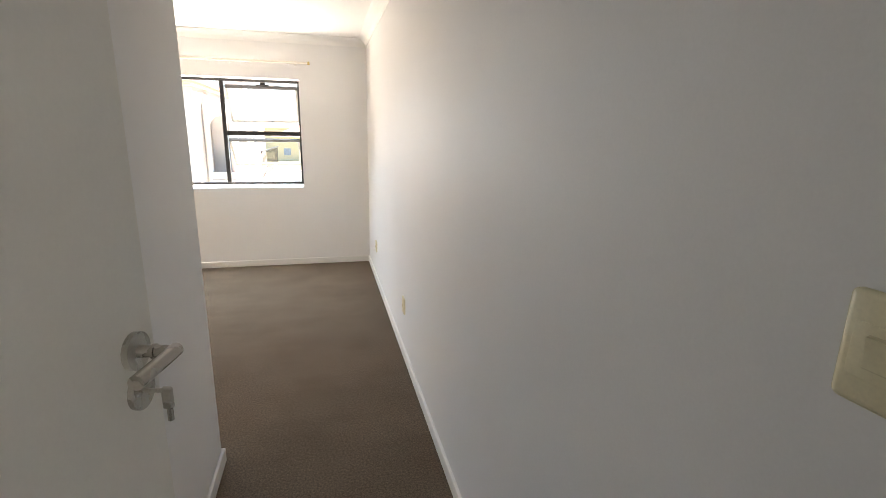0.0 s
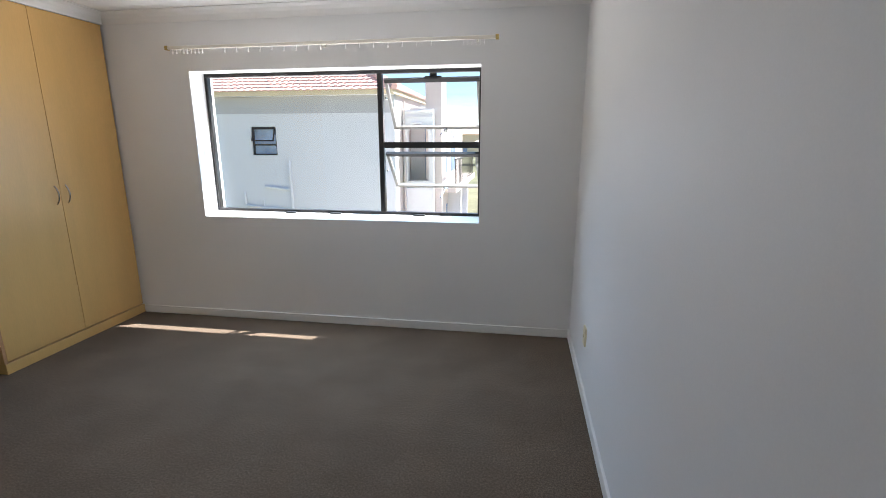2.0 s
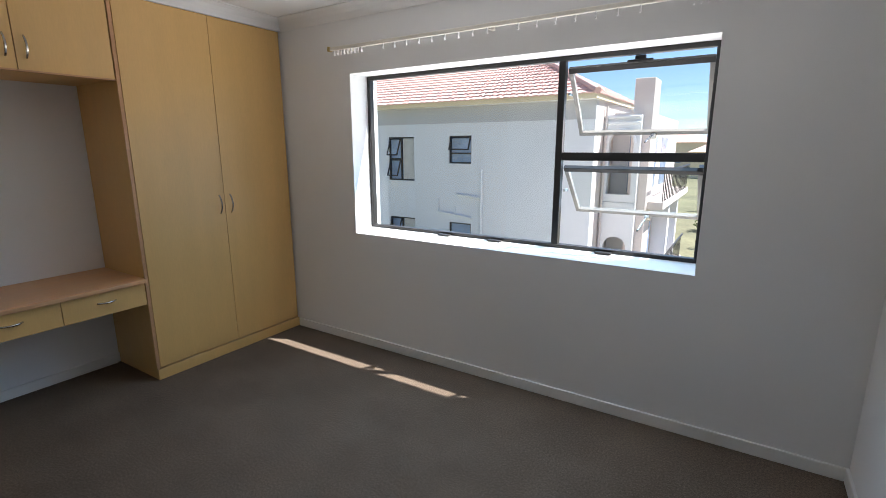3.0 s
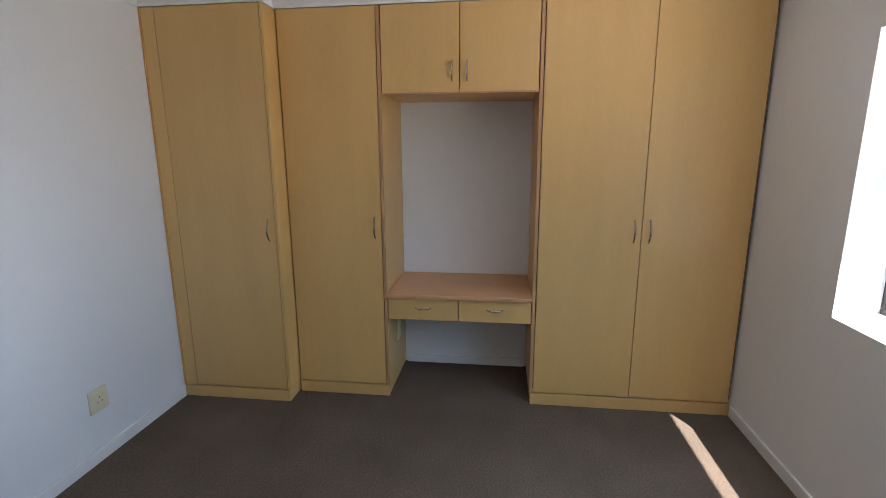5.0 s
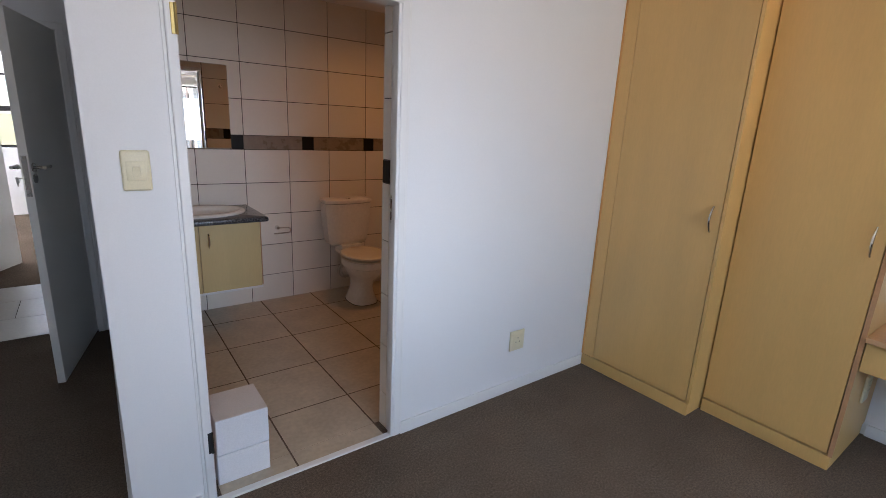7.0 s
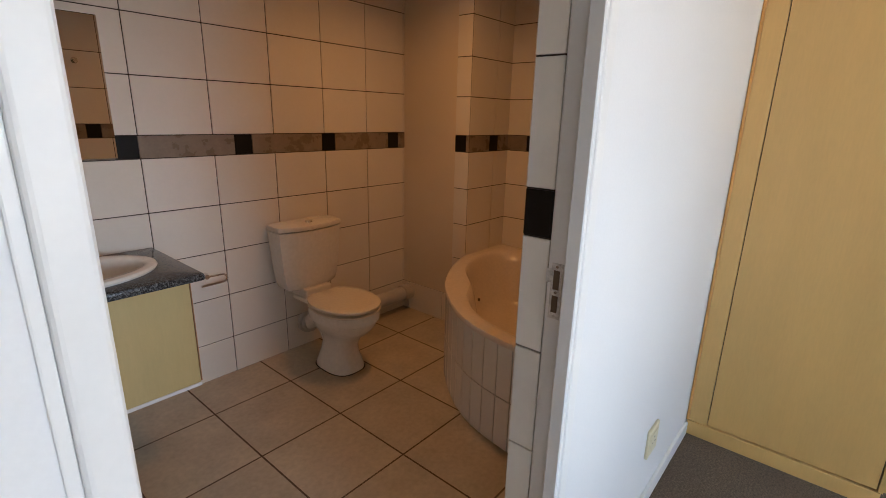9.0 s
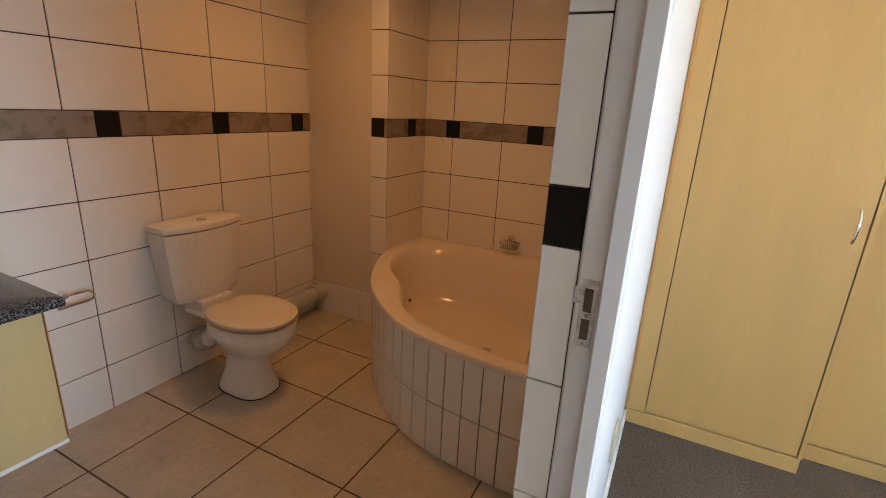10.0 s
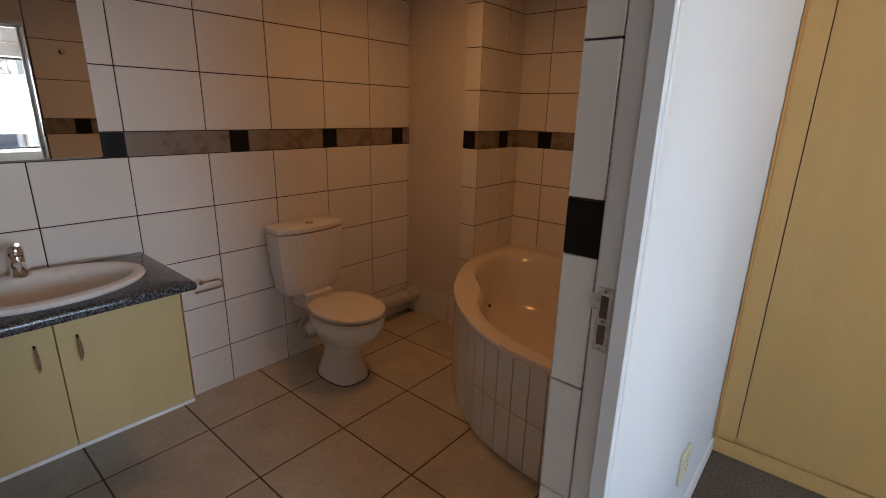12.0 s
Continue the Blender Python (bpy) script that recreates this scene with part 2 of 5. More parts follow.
MIRROR.node_tree.nodes["Principled BSDF"].inputs["Base Color"].default_value = (0.86, 0.87, 0.86, 1)
MIRROR.node_tree.nodes["Principled BSDF"].inputs["Metallic"].default_value = 1
MIRROR.node_tree.nodes["Principled BSDF"].inputs["Roughness"].default_value = 0.012


# ---- mesh helpers ----
def part(name, bm, material, parent=None, label="", smooth=False):
    me = bpy.data.meshes.new(name)
    bm.to_mesh(me)
    bm.free()
    me.materials.append(material)
    if smooth:
        for p in me.polygons:
            p.use_smooth = True
        me.set_sharp_from_angle(angle=radians(42))
    ob = new(name, me)
    if parent is not None:
        ob.parent = parent
    if label:
        ob["label"] = label
    return ob


def add_box(bm, lo, hi, bevel=0.0, seg=1):
    lo, hi = Vector(lo), Vector(hi)
    t = bmesh.new()
    bmesh.ops.create_cube(t, size=1, matrix=Matrix.Translation((lo + hi) / 2) @ Matrix.Diagonal((*(hi - lo), 1)))
    if bevel:
        bmesh.ops.bevel(t, geom=list(t.edges), offset=bevel, segments=seg, affect="EDGES", profile=0.5)
    merge(bm, t)
    return bm


def merge(bm, t, m=None):
    if m is not None:
        t.transform(m)
    me = bpy.data.meshes.new("tmp")
    t.to_mesh(me)
    t.free()
    bm.from_mesh(me)
    bpy.data.meshes.remove(me)
    return bm


def boxm(lo, hi, bevel=0.0, seg=1):
    return add_box(bmesh.new(), lo, hi, bevel, seg)


def add_cyl(bm, a, b, r, r2=None, n=16, cap=True):
    a, b = Vector(a), Vector(b)
    t = bmesh.new()
    bmesh.ops.create_cone(t, cap_ends=cap, segments=n, radius1=r, radius2=r if r2 is None else r2, depth=(b - a).length)
    q = (b - a).to_track_quat("Z", "Y").to_matrix().to_4x4()
    return merge(bm, t, Matrix.Translation((a + b) / 2) @ q)


def cylm(a, b, r, r2=None, n=16):
    return add_cyl(bmesh.new(), a, b, r, r2, n)


def tube(points, r, n=8, closed=False):
    """Round tube along a line of points."""
    pts = [Vector(p) for p in points]
    bm = bmesh.new()
    rings = []
    k = len(pts)
    side = None
    for i, p in enumerate(pts):
        d = (pts[(i + 1) % k] - pts[i - 1]) if closed or 0 < i < k - 1 else (pts[1] - pts[0] if i == 0 else pts[-1] - pts[-2])
        d.normalize()
        if side is None:
            side = d.orthogonal().normalized()
        side = (side - d * side.dot(d)).normalized()
        up = d.cross(side)
        rr = r[i] if isinstance(r, (list, tuple)) else r
        rings.append([bm.verts.new(p + rr * (math.cos(2 * math.pi * j / n) * side + math.sin(2 * math.pi * j / n) * up)) for j in range(n)])
    for i in range(k if closed else k - 1):
        a, b = rings[i], rings[(i + 1) % k]
        for j in range(n):
            bm.faces.new((a[j], a[(j + 1) % n], b[(j + 1) % n], b[j]))
    if not closed:
        bm.faces.new(rings[0][::-1])
        bm.faces.new(rings[-1])
    bmesh.ops.recalc_face_normals(bm, faces=bm.faces)
    return bm


def loft(rings, cap_start=True, cap_end=True):
    """Skin between rings that have the same number of points."""
    bm = bmesh.new()
    vs = [[bm.verts.new(p) for p in ring] for ring in rings]
    n = len(vs[0])
    for a, b in zip(vs, vs[1:]):
        for j in range(n):
            bm.faces.new((a[j], a[(j + 1) % n], b[(j + 1) % n], b[j]))
    if cap_start:
        bm.faces.new(vs[0][::-1])
    if cap_end:
        bm.faces.new(vs[-1])
    bmesh.ops.recalc_face_normals(bm, faces=bm.faces)
    return bm


def prism(outline, z0, z1):
    return loft([[(x, y, z0) for x, y in outline], [(x, y, z1) for x, y in outline]])


def empty(name, place, label, category, group=""):
    ob = new(name)
    ob.location = place
    ob.empty_display_size = 0.05
    return tagged(ob, label, category, group)


def thing_part(name, bm, material, thing, label="", smooth=False):
    """A part given in the world's metres, put under a thing that stands somewhere."""
    m = thing.matrix_basis.inverted()
    if thing.parent is not None:
        m = m @ thing.parent.matrix_basis.inverted()
    bm.transform(m)
    return part(name, bm, material, thing, label, smooth)


def structure(name, bm, material, label, category, smooth=False):
    return tagged(part(name, bm, material, None, label, smooth), label, category, "", "structure")


# ---- sizes ----
XE, YN = 1.887, 5.68            # bedroom: east and north wall faces
XW = -2.62                      # west wall face
YS = 2.007                      # bathroom partition, bedroom face
YB = 1.867                      # its bathroom face
XP, XPB = 0.83, 0.70            # passage wall: passage face and bathroom face
YBS = -0.337                    # bathroom south wall face
YE0, YE1 = -0.40, -0.26         # entrance wall
ZC = 2.615                      # ceiling
WX0, WX1, WZ0, WZ1 = -1.30, 1.126, 0.936, 2.15
DX0, DX1, DZ = -0.335, 0.545, 2.125   # bathroom door opening
FX = -2.048                     # cupboard fronts
FX1 = -1.897

# ---- structure ----
structure("floor", boxm((XW - 0.2, -0.385, -0.12), (XE + 0.2, YN + 0.3, 0.0)), CARPET, "grey-brown ribbed loop pile carpet, slightly worn", "carpet")
bm = boxm((WX1, YN, -0.1), (XE + 0.2, 5.985, ZC + 0.2))
add_box(bm, (XW - 0.2, YN, -0.1), (WX0, 5.985, ZC + 0.2))
add_box(bm, (WX0, YN, -0.1), (WX1, 5.985, WZ0))
add_box(bm, (WX0, YN, WZ1), (WX1, 5.985, ZC + 0.2))
structure("wall_north", bm, PAINT, "white painted plaster wall round the window", "wall")
structure("wall_east", boxm((XE, -1.75, -0.1), (XE + 0.2, YN, ZC + 0.2)), PAINT, "long white painted plaster wall", "wall")
structure("wall_west", boxm((XW - 0.2, -0.6, -0.1), (XW, YN, ZC + 0.2)), PAINT, "white painted plaster wall behind the cupboards", "wall")
bm = boxm((XW, YB, 0), (DX0, YS, ZC))
add_box(bm, (DX0, YB, DZ), (DX1, YS, ZC))
add_box(bm, (DX1, YB, 0), (XP, YS, ZC))
structure("wall_south", bm, PAINT, "white painted partition wall beside the bathroom door", "wall")
structure("wall_passage", boxm((XPB, YE0, 0), (XP, YB, ZC)), PAINT, "white painted wall along the entrance passage", "wall")
structure("wall_bath_south", boxm((XW, YBS - 0.14, 0), (XPB, YBS, ZC)), PAINT, "bathroom wall behind the toilet and the vanity", "wall")
bm = boxm((XPB, YE0, 2.12), (XE, YE1, ZC))
add_box(bm, (1.80, YE0, 0), (XE, YE1, 2.12))
add_box(bm, (XP, YE0, 0), (0.90, YE1, 2.12))
structure("wall_entrance", bm, PAINT, "wall with the bedroom doorway", "wall")
structure("ceiling", boxm((XW - 0.2, -6.0, ZC), (XE + 1.2, YN, ZC + 0.2)), CEILING, "flat white painted ceiling", "ceiling")


def cornice_run(a, b, inward):
    """Cove moulding along the top of a wall."""
    a, b, n = Vector(a), Vector(b), Vector(inward)
    prof = [(0.0, -0.085), (0.006, -0.085), (0.012, -0.07), (0.026, -0.045), (0.05, -0.022), (0.075, -0.010), (0.09, -0.006), (0.09, 0.0), (0.0, 0.0)]
    return loft([[p + n * u + Vector((0, 0, ZC + w)) for u, w in prof] for p in (a, b)])


for name, a, b, n in (("cornice_north", (FX, YN, 0), (XE, YN, 0), (0, -1, 0)), ("cornice_east", (XE, YE1, 0), (XE, YN, 0), (-1, 0, 0)),
                      ("cornice_south", (FX1, YS, 0), (XP + 0.09, YS, 0), (0, 1, 0)), ("cornice_passage", (XP, YE1, 0), (XP, YS + 0.09, 0), (1, 0, 0)),
                      ("cornice_cupboard", (FX, 2.79, 0), (FX, YN, 0), (1, 0, 0)), ("cornice_cupboard_end", (FX1, YS, 0), (FX1, 2.80, 0), (1, 0, 0))):
    structure(name, cornice_run(a, b, n), CEILING, "white coved plaster cornice", "cornice")

for name, lo, hi in (("baseboard_north", (FX + 0.01, YN - 0.016, 0), (XE - 0.016, YN, 0.072)), ("baseboard_east", (XE - 0.016, YE1, 0), (XE, YN, 0.072)),
                     ("baseboard_south", (FX1 + 0.01, YS, 0), (DX0 - 0.03, YS + 0.016, 0.072)), ("baseboard_pier", (DX1 + 0.05, YS, 0), (XP + 0.016, YS + 0.016, 0.072)),
                     ("baseboard_passage", (XP, YE1, 0), (XP + 0.016, YS, 0.072)), ("baseboard_alcove", (XW, 3.46, 0), (XW + 0.016, 4.39, 0.072))):
    structure(name, boxm(lo, hi, 0.004, 2), TRIM, "white painted skirting board", "skirting board")

# bathroom shell
structure("bath_floor", boxm((XW, YBS, -0.1), (XPB, 1.985, -0.006)), FLOOR_GROUT, "bathroom floor of beige square tiles with dark joints", "tiled floor")
structure("threshold_strip", boxm((DX0, 1.975, -0.004), (DX1, 2.012, 0.008), 0.003), TRIM, "worn pale threshold strip between tiles and carpet", "threshold")


# ---- window ----
def window_unit():
    win = empty("window_1", ((WX0 + WX1) / 2, 5.89, WZ0), "wide dark aluminium window with two top-hung sashes open", "window")
    win["kind"] = "structure"
    y0, y1, w = 5.868, 5.915, 0.028
    mx0, mx1 = 0.255, 0.298
    z0, z1 = WZ0 + 0.022, WZ1

    def bar(name, x0, zz0, x1, zz1, ya=y0, yb=y1):
        thing_part(name, boxm((x0, ya, zz0), (x1, yb, zz1), 0.003), BLACK_ALU, win)
    bar("frame_head", WX0, z1 - w, WX1, z1)
    bar("frame_sill", WX0, z0, WX1, z0 + w)
    bar("frame_jamb", WX0, z0 + w, WX0 + w, z1 - w)
    bar("frame_jamb", WX1 - w, z0 + w, WX1, z1 - w)
    bar("mullion", mx0, z0 + w, mx1, z1 - w)
    bar("transom", mx1, 1.527, WX1 - w, 1.577)
    g = thing_part("pane", boxm((WX0 + w - 0.004, 5.888, z0 + w - 0.004), (mx0 + 0.004, 5.892, z1 - w + 0.004)), GLASS, win, "large clear fixed glass pane")
    g.visible_shadow = False
    thing_part("sill_slope", loft([[(x, YN + 0.002, WZ0 + 0.001), (x, 5.868, z0 + 0.004), (x, 5.868, WZ0 + 0.001)] for x in (WX0 + 0.001, WX1 - 0.001)]), TRIM, win)
    for k, x in enumerate((-0.62, -0.2, 0.55)):
        thing_part("sill_clip", boxm((x, 5.83, z0 + 0.002), (x + 0.10, 5.868, z0 + 0.014), 0.003), BLACK_ALU, win)
    # sashes hang on their top edges and swing outwards
    for hz, h, ang in ((2.085, 0.50, 38), (1.487, 0.455, 46)):
        x0, x1 = mx1 + 0.004, WX1 - w - 0.004
        sash = new("sash")
        sash.parent = win
        sash.matrix_basis = win.matrix_basis.inverted() @ pose(0, 5.915, hz, ang, 0, 0)
        sash["label"] = "top-hung sash propped open on its stay"
        sw = 0.026

        def rail(name, a, zz0, b, zz1, material):
            part(name, boxm((a, -0.014, zz0), (b, 0.014, zz1), 0.002), material, sash)
        rail("top_rail", x0, -0.034, x1, 0.0, BLACK_ALU)
        rail("bottom_rail", x0, -h, x1, -h + sw, SASH_PALE)
        rail("stile", x0, -h + sw, x0 + sw, -0.034, SASH_PALE)
        rail("stile", x1 - sw, -h + sw, x1, -0.034, SASH_PALE)
        g = part("pane", boxm((x0 + sw - 0.004, -0.002, -h + sw - 0.004), (x1 - sw + 0.004, 0.002, -0.03)), GLASS, sash)
        g.visible_shadow = False
        xm = (x0 + x1) / 2 + 0.06
        part("catch", boxm((xm, -0.04, -h - 0.012), (xm + 0.035, -0.014, -h + 0.02), 0.004), STEEL, sash)
        foot = pose(0, 5.915, hz, ang, 0, 0) @ Vector((xm + 0.02, -0.02, -h + 0.01))
        thing_part("stay_bar", tube([(xm + 0.02, 5.905, foot.z - 0.05), ((xm + 0.02), (5.905 + foot.y) / 2, foot.z - 0.02), foot], 0.006, 6), STEEL, win)
        # dark friction gear above the sash
        if hz > 1.8:
            thing_part("latch", add_box(boxm((x0 + 0.34, 5.925, hz + 0.004), (x0 + 0.48, 5.955, hz + 0.018), 0.003), (x0 + 0.38, 5.93, hz + 0.018), (x0 + 0.44, 5.95, hz + 0.04), 0.004), BLACK_ALU, win)
        thing_part("hinge_arm", boxm((x0 + 0.002, 5.92, hz - 0.16), (x0 + 0.012, 5.99, hz - 0.145)), STEEL, win)


window_unit()

# curtain rail
rail = empty("curtain_rail", (-0.08, 5.594, 2.315), "cream metal curtain rail with white gliders above the window", "curtain rail")
thing_part("track", boxm((-1.40, 5.580, 2.305), (1.24, 5.608, 2.330), 0.006, 2), RAIL_WHITE, rail)
for x in (-1.405, 1.245):
    thing_part("end_cap", boxm((x - 0.012, 5.574, 2.300), (x + 0.012, 5.612, 2.334), 0.005, 2), BRASS, rail, "dark brass end cap")
for x in (-1.25, -0.1, 1.1):
    thing_part("bracket", boxm((x - 0.012, 5.608, 2.300), (x + 0.012, YN, 2.338), 0.003), RAIL_WHITE, rail)
random.seed(4)
xs = [-1.36 + 0.033 * i for i in range(9)] + [-0.9 + 0.1 * i for i in range(9)] + [0.1 + 0.11 * i for i in range(7)] + [1.0 + 0.03 * i for i in range(6)]
for x in xs:
    g = bmesh.new()
    add_box(g, (x - 0.004, 5.588, 2.286), (x + 0.004, 5.598, 2.306), 0.001)
    add_cyl(g, (x - 0.003, 5.593, 2.278), (x + 0.003, 5.593, 2.278), 0.010, n=8)
    thing_part("glider", g, CARD, rail)


# ---- fittings ----
def socket(name, place, rz, label, w=0.075, h=0.115, pins=False):
    """Cream plastic plate standing proud of a wall; local -y faces the room."""
    switch = name == "light_switch"
    ob = empty(name, place, label, "light switch" if switch else "socket")
    ob.matrix_basis = pose(*place, 0, 0, rz)
    part("plate", boxm((-w / 2, -0.013, -h / 2), (w / 2, 0.0, h / 2), 0.008 if switch else 0.005, 3), CREAM_PLASTIC, ob, "", True)
    if switch:
        # a shallow raised field with a rocker in a dark slot
        part("inner_plate", boxm((-w * 0.34, -0.0155, -h * 0.24), (w * 0.34, -0.0125, h * 0.24), 0.0014, 2), CREAM_PLASTIC, ob, "", True)
        part("rocker_slot", boxm((-0.0115, -0.0158, -0.0175), (0.0115, -0.0154, 0.0175)), CREAM_DARK, ob)
        part("rocker", loft([[(x, -0.0157, -0.0165), (x, -0.0157, 0.0165), (x, -0.0215, 0.0160), (x, -0.0180, -0.001), (x, -0.0172, -0.0160)] for x in (-0.0105, 0.0105)]), CREAM_PLASTIC, ob)
        return ob
    part("inner_plate", boxm((-w * 0.30, -0.0150, -h * 0.30), (w * 0.30, -0.0125, h * 0.30), 0.001), CREAM_PLASTIC, ob)
    if pins:
        for dx, dz in ((0, 0.018), (-0.014, -0.008), (0.014, -0.008)):
            part("pin_hole", cylm((dx, -0.0149, dz), (dx, -0.0155, dz), 0.004, n=8), RUBBER, ob)
    else:
        part("cable_cap", cylm((0, -0.0149, 0), (0, -0.018, 0), 0.011, 0.010, 18), CREAM_DARK, ob)
    return ob


socket("wall_socket", (XE, 4.805, 0.393), -90, "cream plastic outlet plate low on the white wall", 0.08, 0.12)
socket("wall_socket", (XE, 2.967, 0.391), -90, "cream plastic outlet plate low on the white wall", 0.08, 0.12)
socket("wall_socket", (-1.208, YS, 0.346), 180, "square cream plug socket low on the partition wall", 0.12, 0.13, True)
socket("wall_socket", (-2.35, 3.448, 0.385), 180, "small white plug socket inside the desk kneehole", 0.10, 0.15, True)
socket("light_switch", (0.698, YS, 1.422), 180, "cream single-rocker light switch on the pier", 0.085, 0.135)
socket("light_switch", (XE, 0.108, 1.385), -90, "cream light switch plate beside the bedroom door", 0.078, 0.117)


# ---- doors ----
def door_frame(name, x0, x1, zt, y0, y1, label, lip=0.03, proud=0.012, stop=None):
    """Pressed steel frame round an opening through a wall between y0 and y1."""
    ob = empty(name, ((x0 + x1) / 2, (y0 + y1) / 2, 0), label, "door frame")
    ob["kind"] = "structure"
    s0, s1 = stop or (y0, y1 - 0.045)
    for nm, xa, xb, xi in (("jamb", x0 - lip, x0 + 0.012, 1), ("jamb", x1 - (0.006 if stop else 0.012), x1 + lip, -1)):
        b = boxm((xa, y0 - proud, 0), (xb, y1 + proud, zt), 0.006, 3)
        xo = xa if xi == 1 else xb
        add_box(b, (min(xo, xo - 0.011 * xi), y1 - 0.004, 0), (max(xo, xo - 0.011 * xi) - 0.0, y1 + 0.0045, zt + lip), 0.002, 2)
        if xi == 1:
            add_box(b, (x0 + 0.010, s0, 0), (x0 + 0.026, s1, zt - 0.012), 0.003)
        elif not stop:
            add_box(b, (x1 - 0.026, s0, 0), (x1 - 0.010, s1, zt - 0.012), 0.003)
        thing_part(nm, b, TRIM, ob)
    thing_part("head", boxm((x0 - lip, y0 - proud, zt - 0.012), (x1 + lip, y1 + proud, zt + lip), 0.004, 2), TRIM, ob)
    return ob


bf = door_frame("door_frame_1", DX0, DX1, DZ, 1.945, YS, "white painted steel frame of the bathroom doorway", stop=(1.979, YS + 0.008))
# strike plate on the right jamb, a hinge and a recess on the other
b = boxm((DX0 + 0.012, 1.944, 1.150), (DX0 + 0.0145, 1.974, 1.285), 0.001)
thing_part("strike_plate", b, PLATE, bf, "scratched steel strike plate")
for z0, z1 in ((1.166, 1.207), (1.222, 1.268)):
    thing_part("strike_hole", boxm((DX0 + 0.0142, 1.951, z0), (DX0 + 0.0152, 1.966, z1)), SHADOW_GAP, bf)
for z in (1.157, 1.215, 1.277):
    thing_part("screw", cylm((DX0 + 0.0143, 1.959, z), (DX0 + 0.0158, 1.959, z), 0.0035, n=10), STEEL, bf)
thing_part("strike_lip", boxm((DX0 + 0.012, 1.931, 1.236), (DX0 + 0.0142, 1.945, 1.270), 0.001), PLATE, bf)
# upper one is brass; the lower dark plate paints a recess's shade
for z, mt in ((1.915, BRASS), (0.31, RUBBER)):
    h = boxm((DX1 - 0.005, YS + 0.0122, z - 0.048), (DX1 + 0.012, YS + 0.0150, z + 0.048), 0.001)
    add_cyl(h, (DX1 - 0.004, YS + 0.015, z - 0.048), (DX1 - 0.004, YS + 0.015, z + 0.048), 0.005, n=8)
    for k in (-0.032, 0.0, 0.032):
        add_cyl(h, (DX1 + 0.003, YS + 0.015, z + k), (DX1 + 0.003, YS + 0.0165, z + k), 0.0035, n=8)
    thing_part("hinge", h, mt, bf)

ef = door_frame("door_frame_2", 0.90, 1.80, 2.12, YE0, YE1, "white painted steel frame of the bedroom doorway", 0.03)


def lever(thing, side):
    """Steel lever on a round rose, with a key rose below; side -1 or 1 is the face of the leaf."""
    f = 0.02 * side
    z = 1.283
    h = part("handle", cylm((0.752, f, z), (0.752, f + 0.008 * side, z), 0.026, n=24), STEEL, thing, "brushed steel lever handle", True)
    y = f + 0.008 * side
    part("neck", cylm((0.752, y, z), (0.752, y + 0.042 * side, z), 0.0085, n=14), STEEL, h, "", True)
    part("collar", cylm((0.752, y + 0.018 * side, z), (0.752, y + 0.022 * side, z), 0.0102, n=16), STEEL, h, "", True)
    yy = y + 0.045 * side
    part("lever", tube([(0.759, yy, z), (0.74, yy, z), (0.71, yy, z), (0.668, yy, z)], 0.0095, 14), STEEL, h, "", True)
    k = part("key_rose", cylm((0.752, f, z - 0.058), (0.752, f + 0.007 * side, z - 0.058), 0.026, n=24), STEEL, thing, "", True)
    return k


leaf = tagged(new("door_1"), "cream painted flush bedroom door standing open", "door", "", "structure")
leaf.matrix_basis = pose(0.935, -0.262, 0.012, 0, 0, math.degrees(math.atan2(0.785, 0.172)))
part("leaf", boxm((0.0, -0.02, 0), (0.80, 0.02, 2.09), 0.002), DOOR, leaf)
kr = lever(leaf, -1)
kr2 = lever(leaf, 1)
key = cylm((0.752, -0.027, 1.225), (0.752, -0.052, 1.225), 0.003, n=8)
add_box(key, (0.748, -0.064, 1.198), (0.756, -0.050, 1.230), 0.002)
add_cyl(key, (0.752, -0.058, 1.200), (0.752, -0.058, 1.180), 0.004, n=8)
part("key", key, STEEL, kr, "small worn key left in the lock")
part("lock_face", boxm((0.7995, -0.012, 1.13), (0.8015, 0.012, 1.35), 0.0005), STEEL, leaf)
for z in (0.25, 1.83):
    part("hinge", cylm((0.0, -0.024, z), (0.0, -0.024, z + 0.1), 0.007, n=8), STEEL, leaf)
hook = part("coat_hook", tube([(0.30, -0.022, 1.90), (0.30, -0.06, 1.89), (0.30, -0.075, 1.93)], 0.006, 8), STEEL, leaf)


# ---- cupboards ----
def bow_handle(name, p, along, out, parent, length=0.11):
    """Slim bowed pull; along and out are directions."""
    p, a, o = Vector(p), Vector(along), Vector(out)
    pts = []
    for i in range(13):
        u = i / 12
        pts.append(p + a * (u - 0.5) * length + o * (0.004 + 0.028 * math.sin(math.pi * u) ** 0.8))
    rr = [0.0066 - 0.0014 * abs(i - 6) / 6 for i in range(13)]
    return thing_part(name, tube(pts, rr, 8), PULL, parent, "slim bowed steel handle", True)


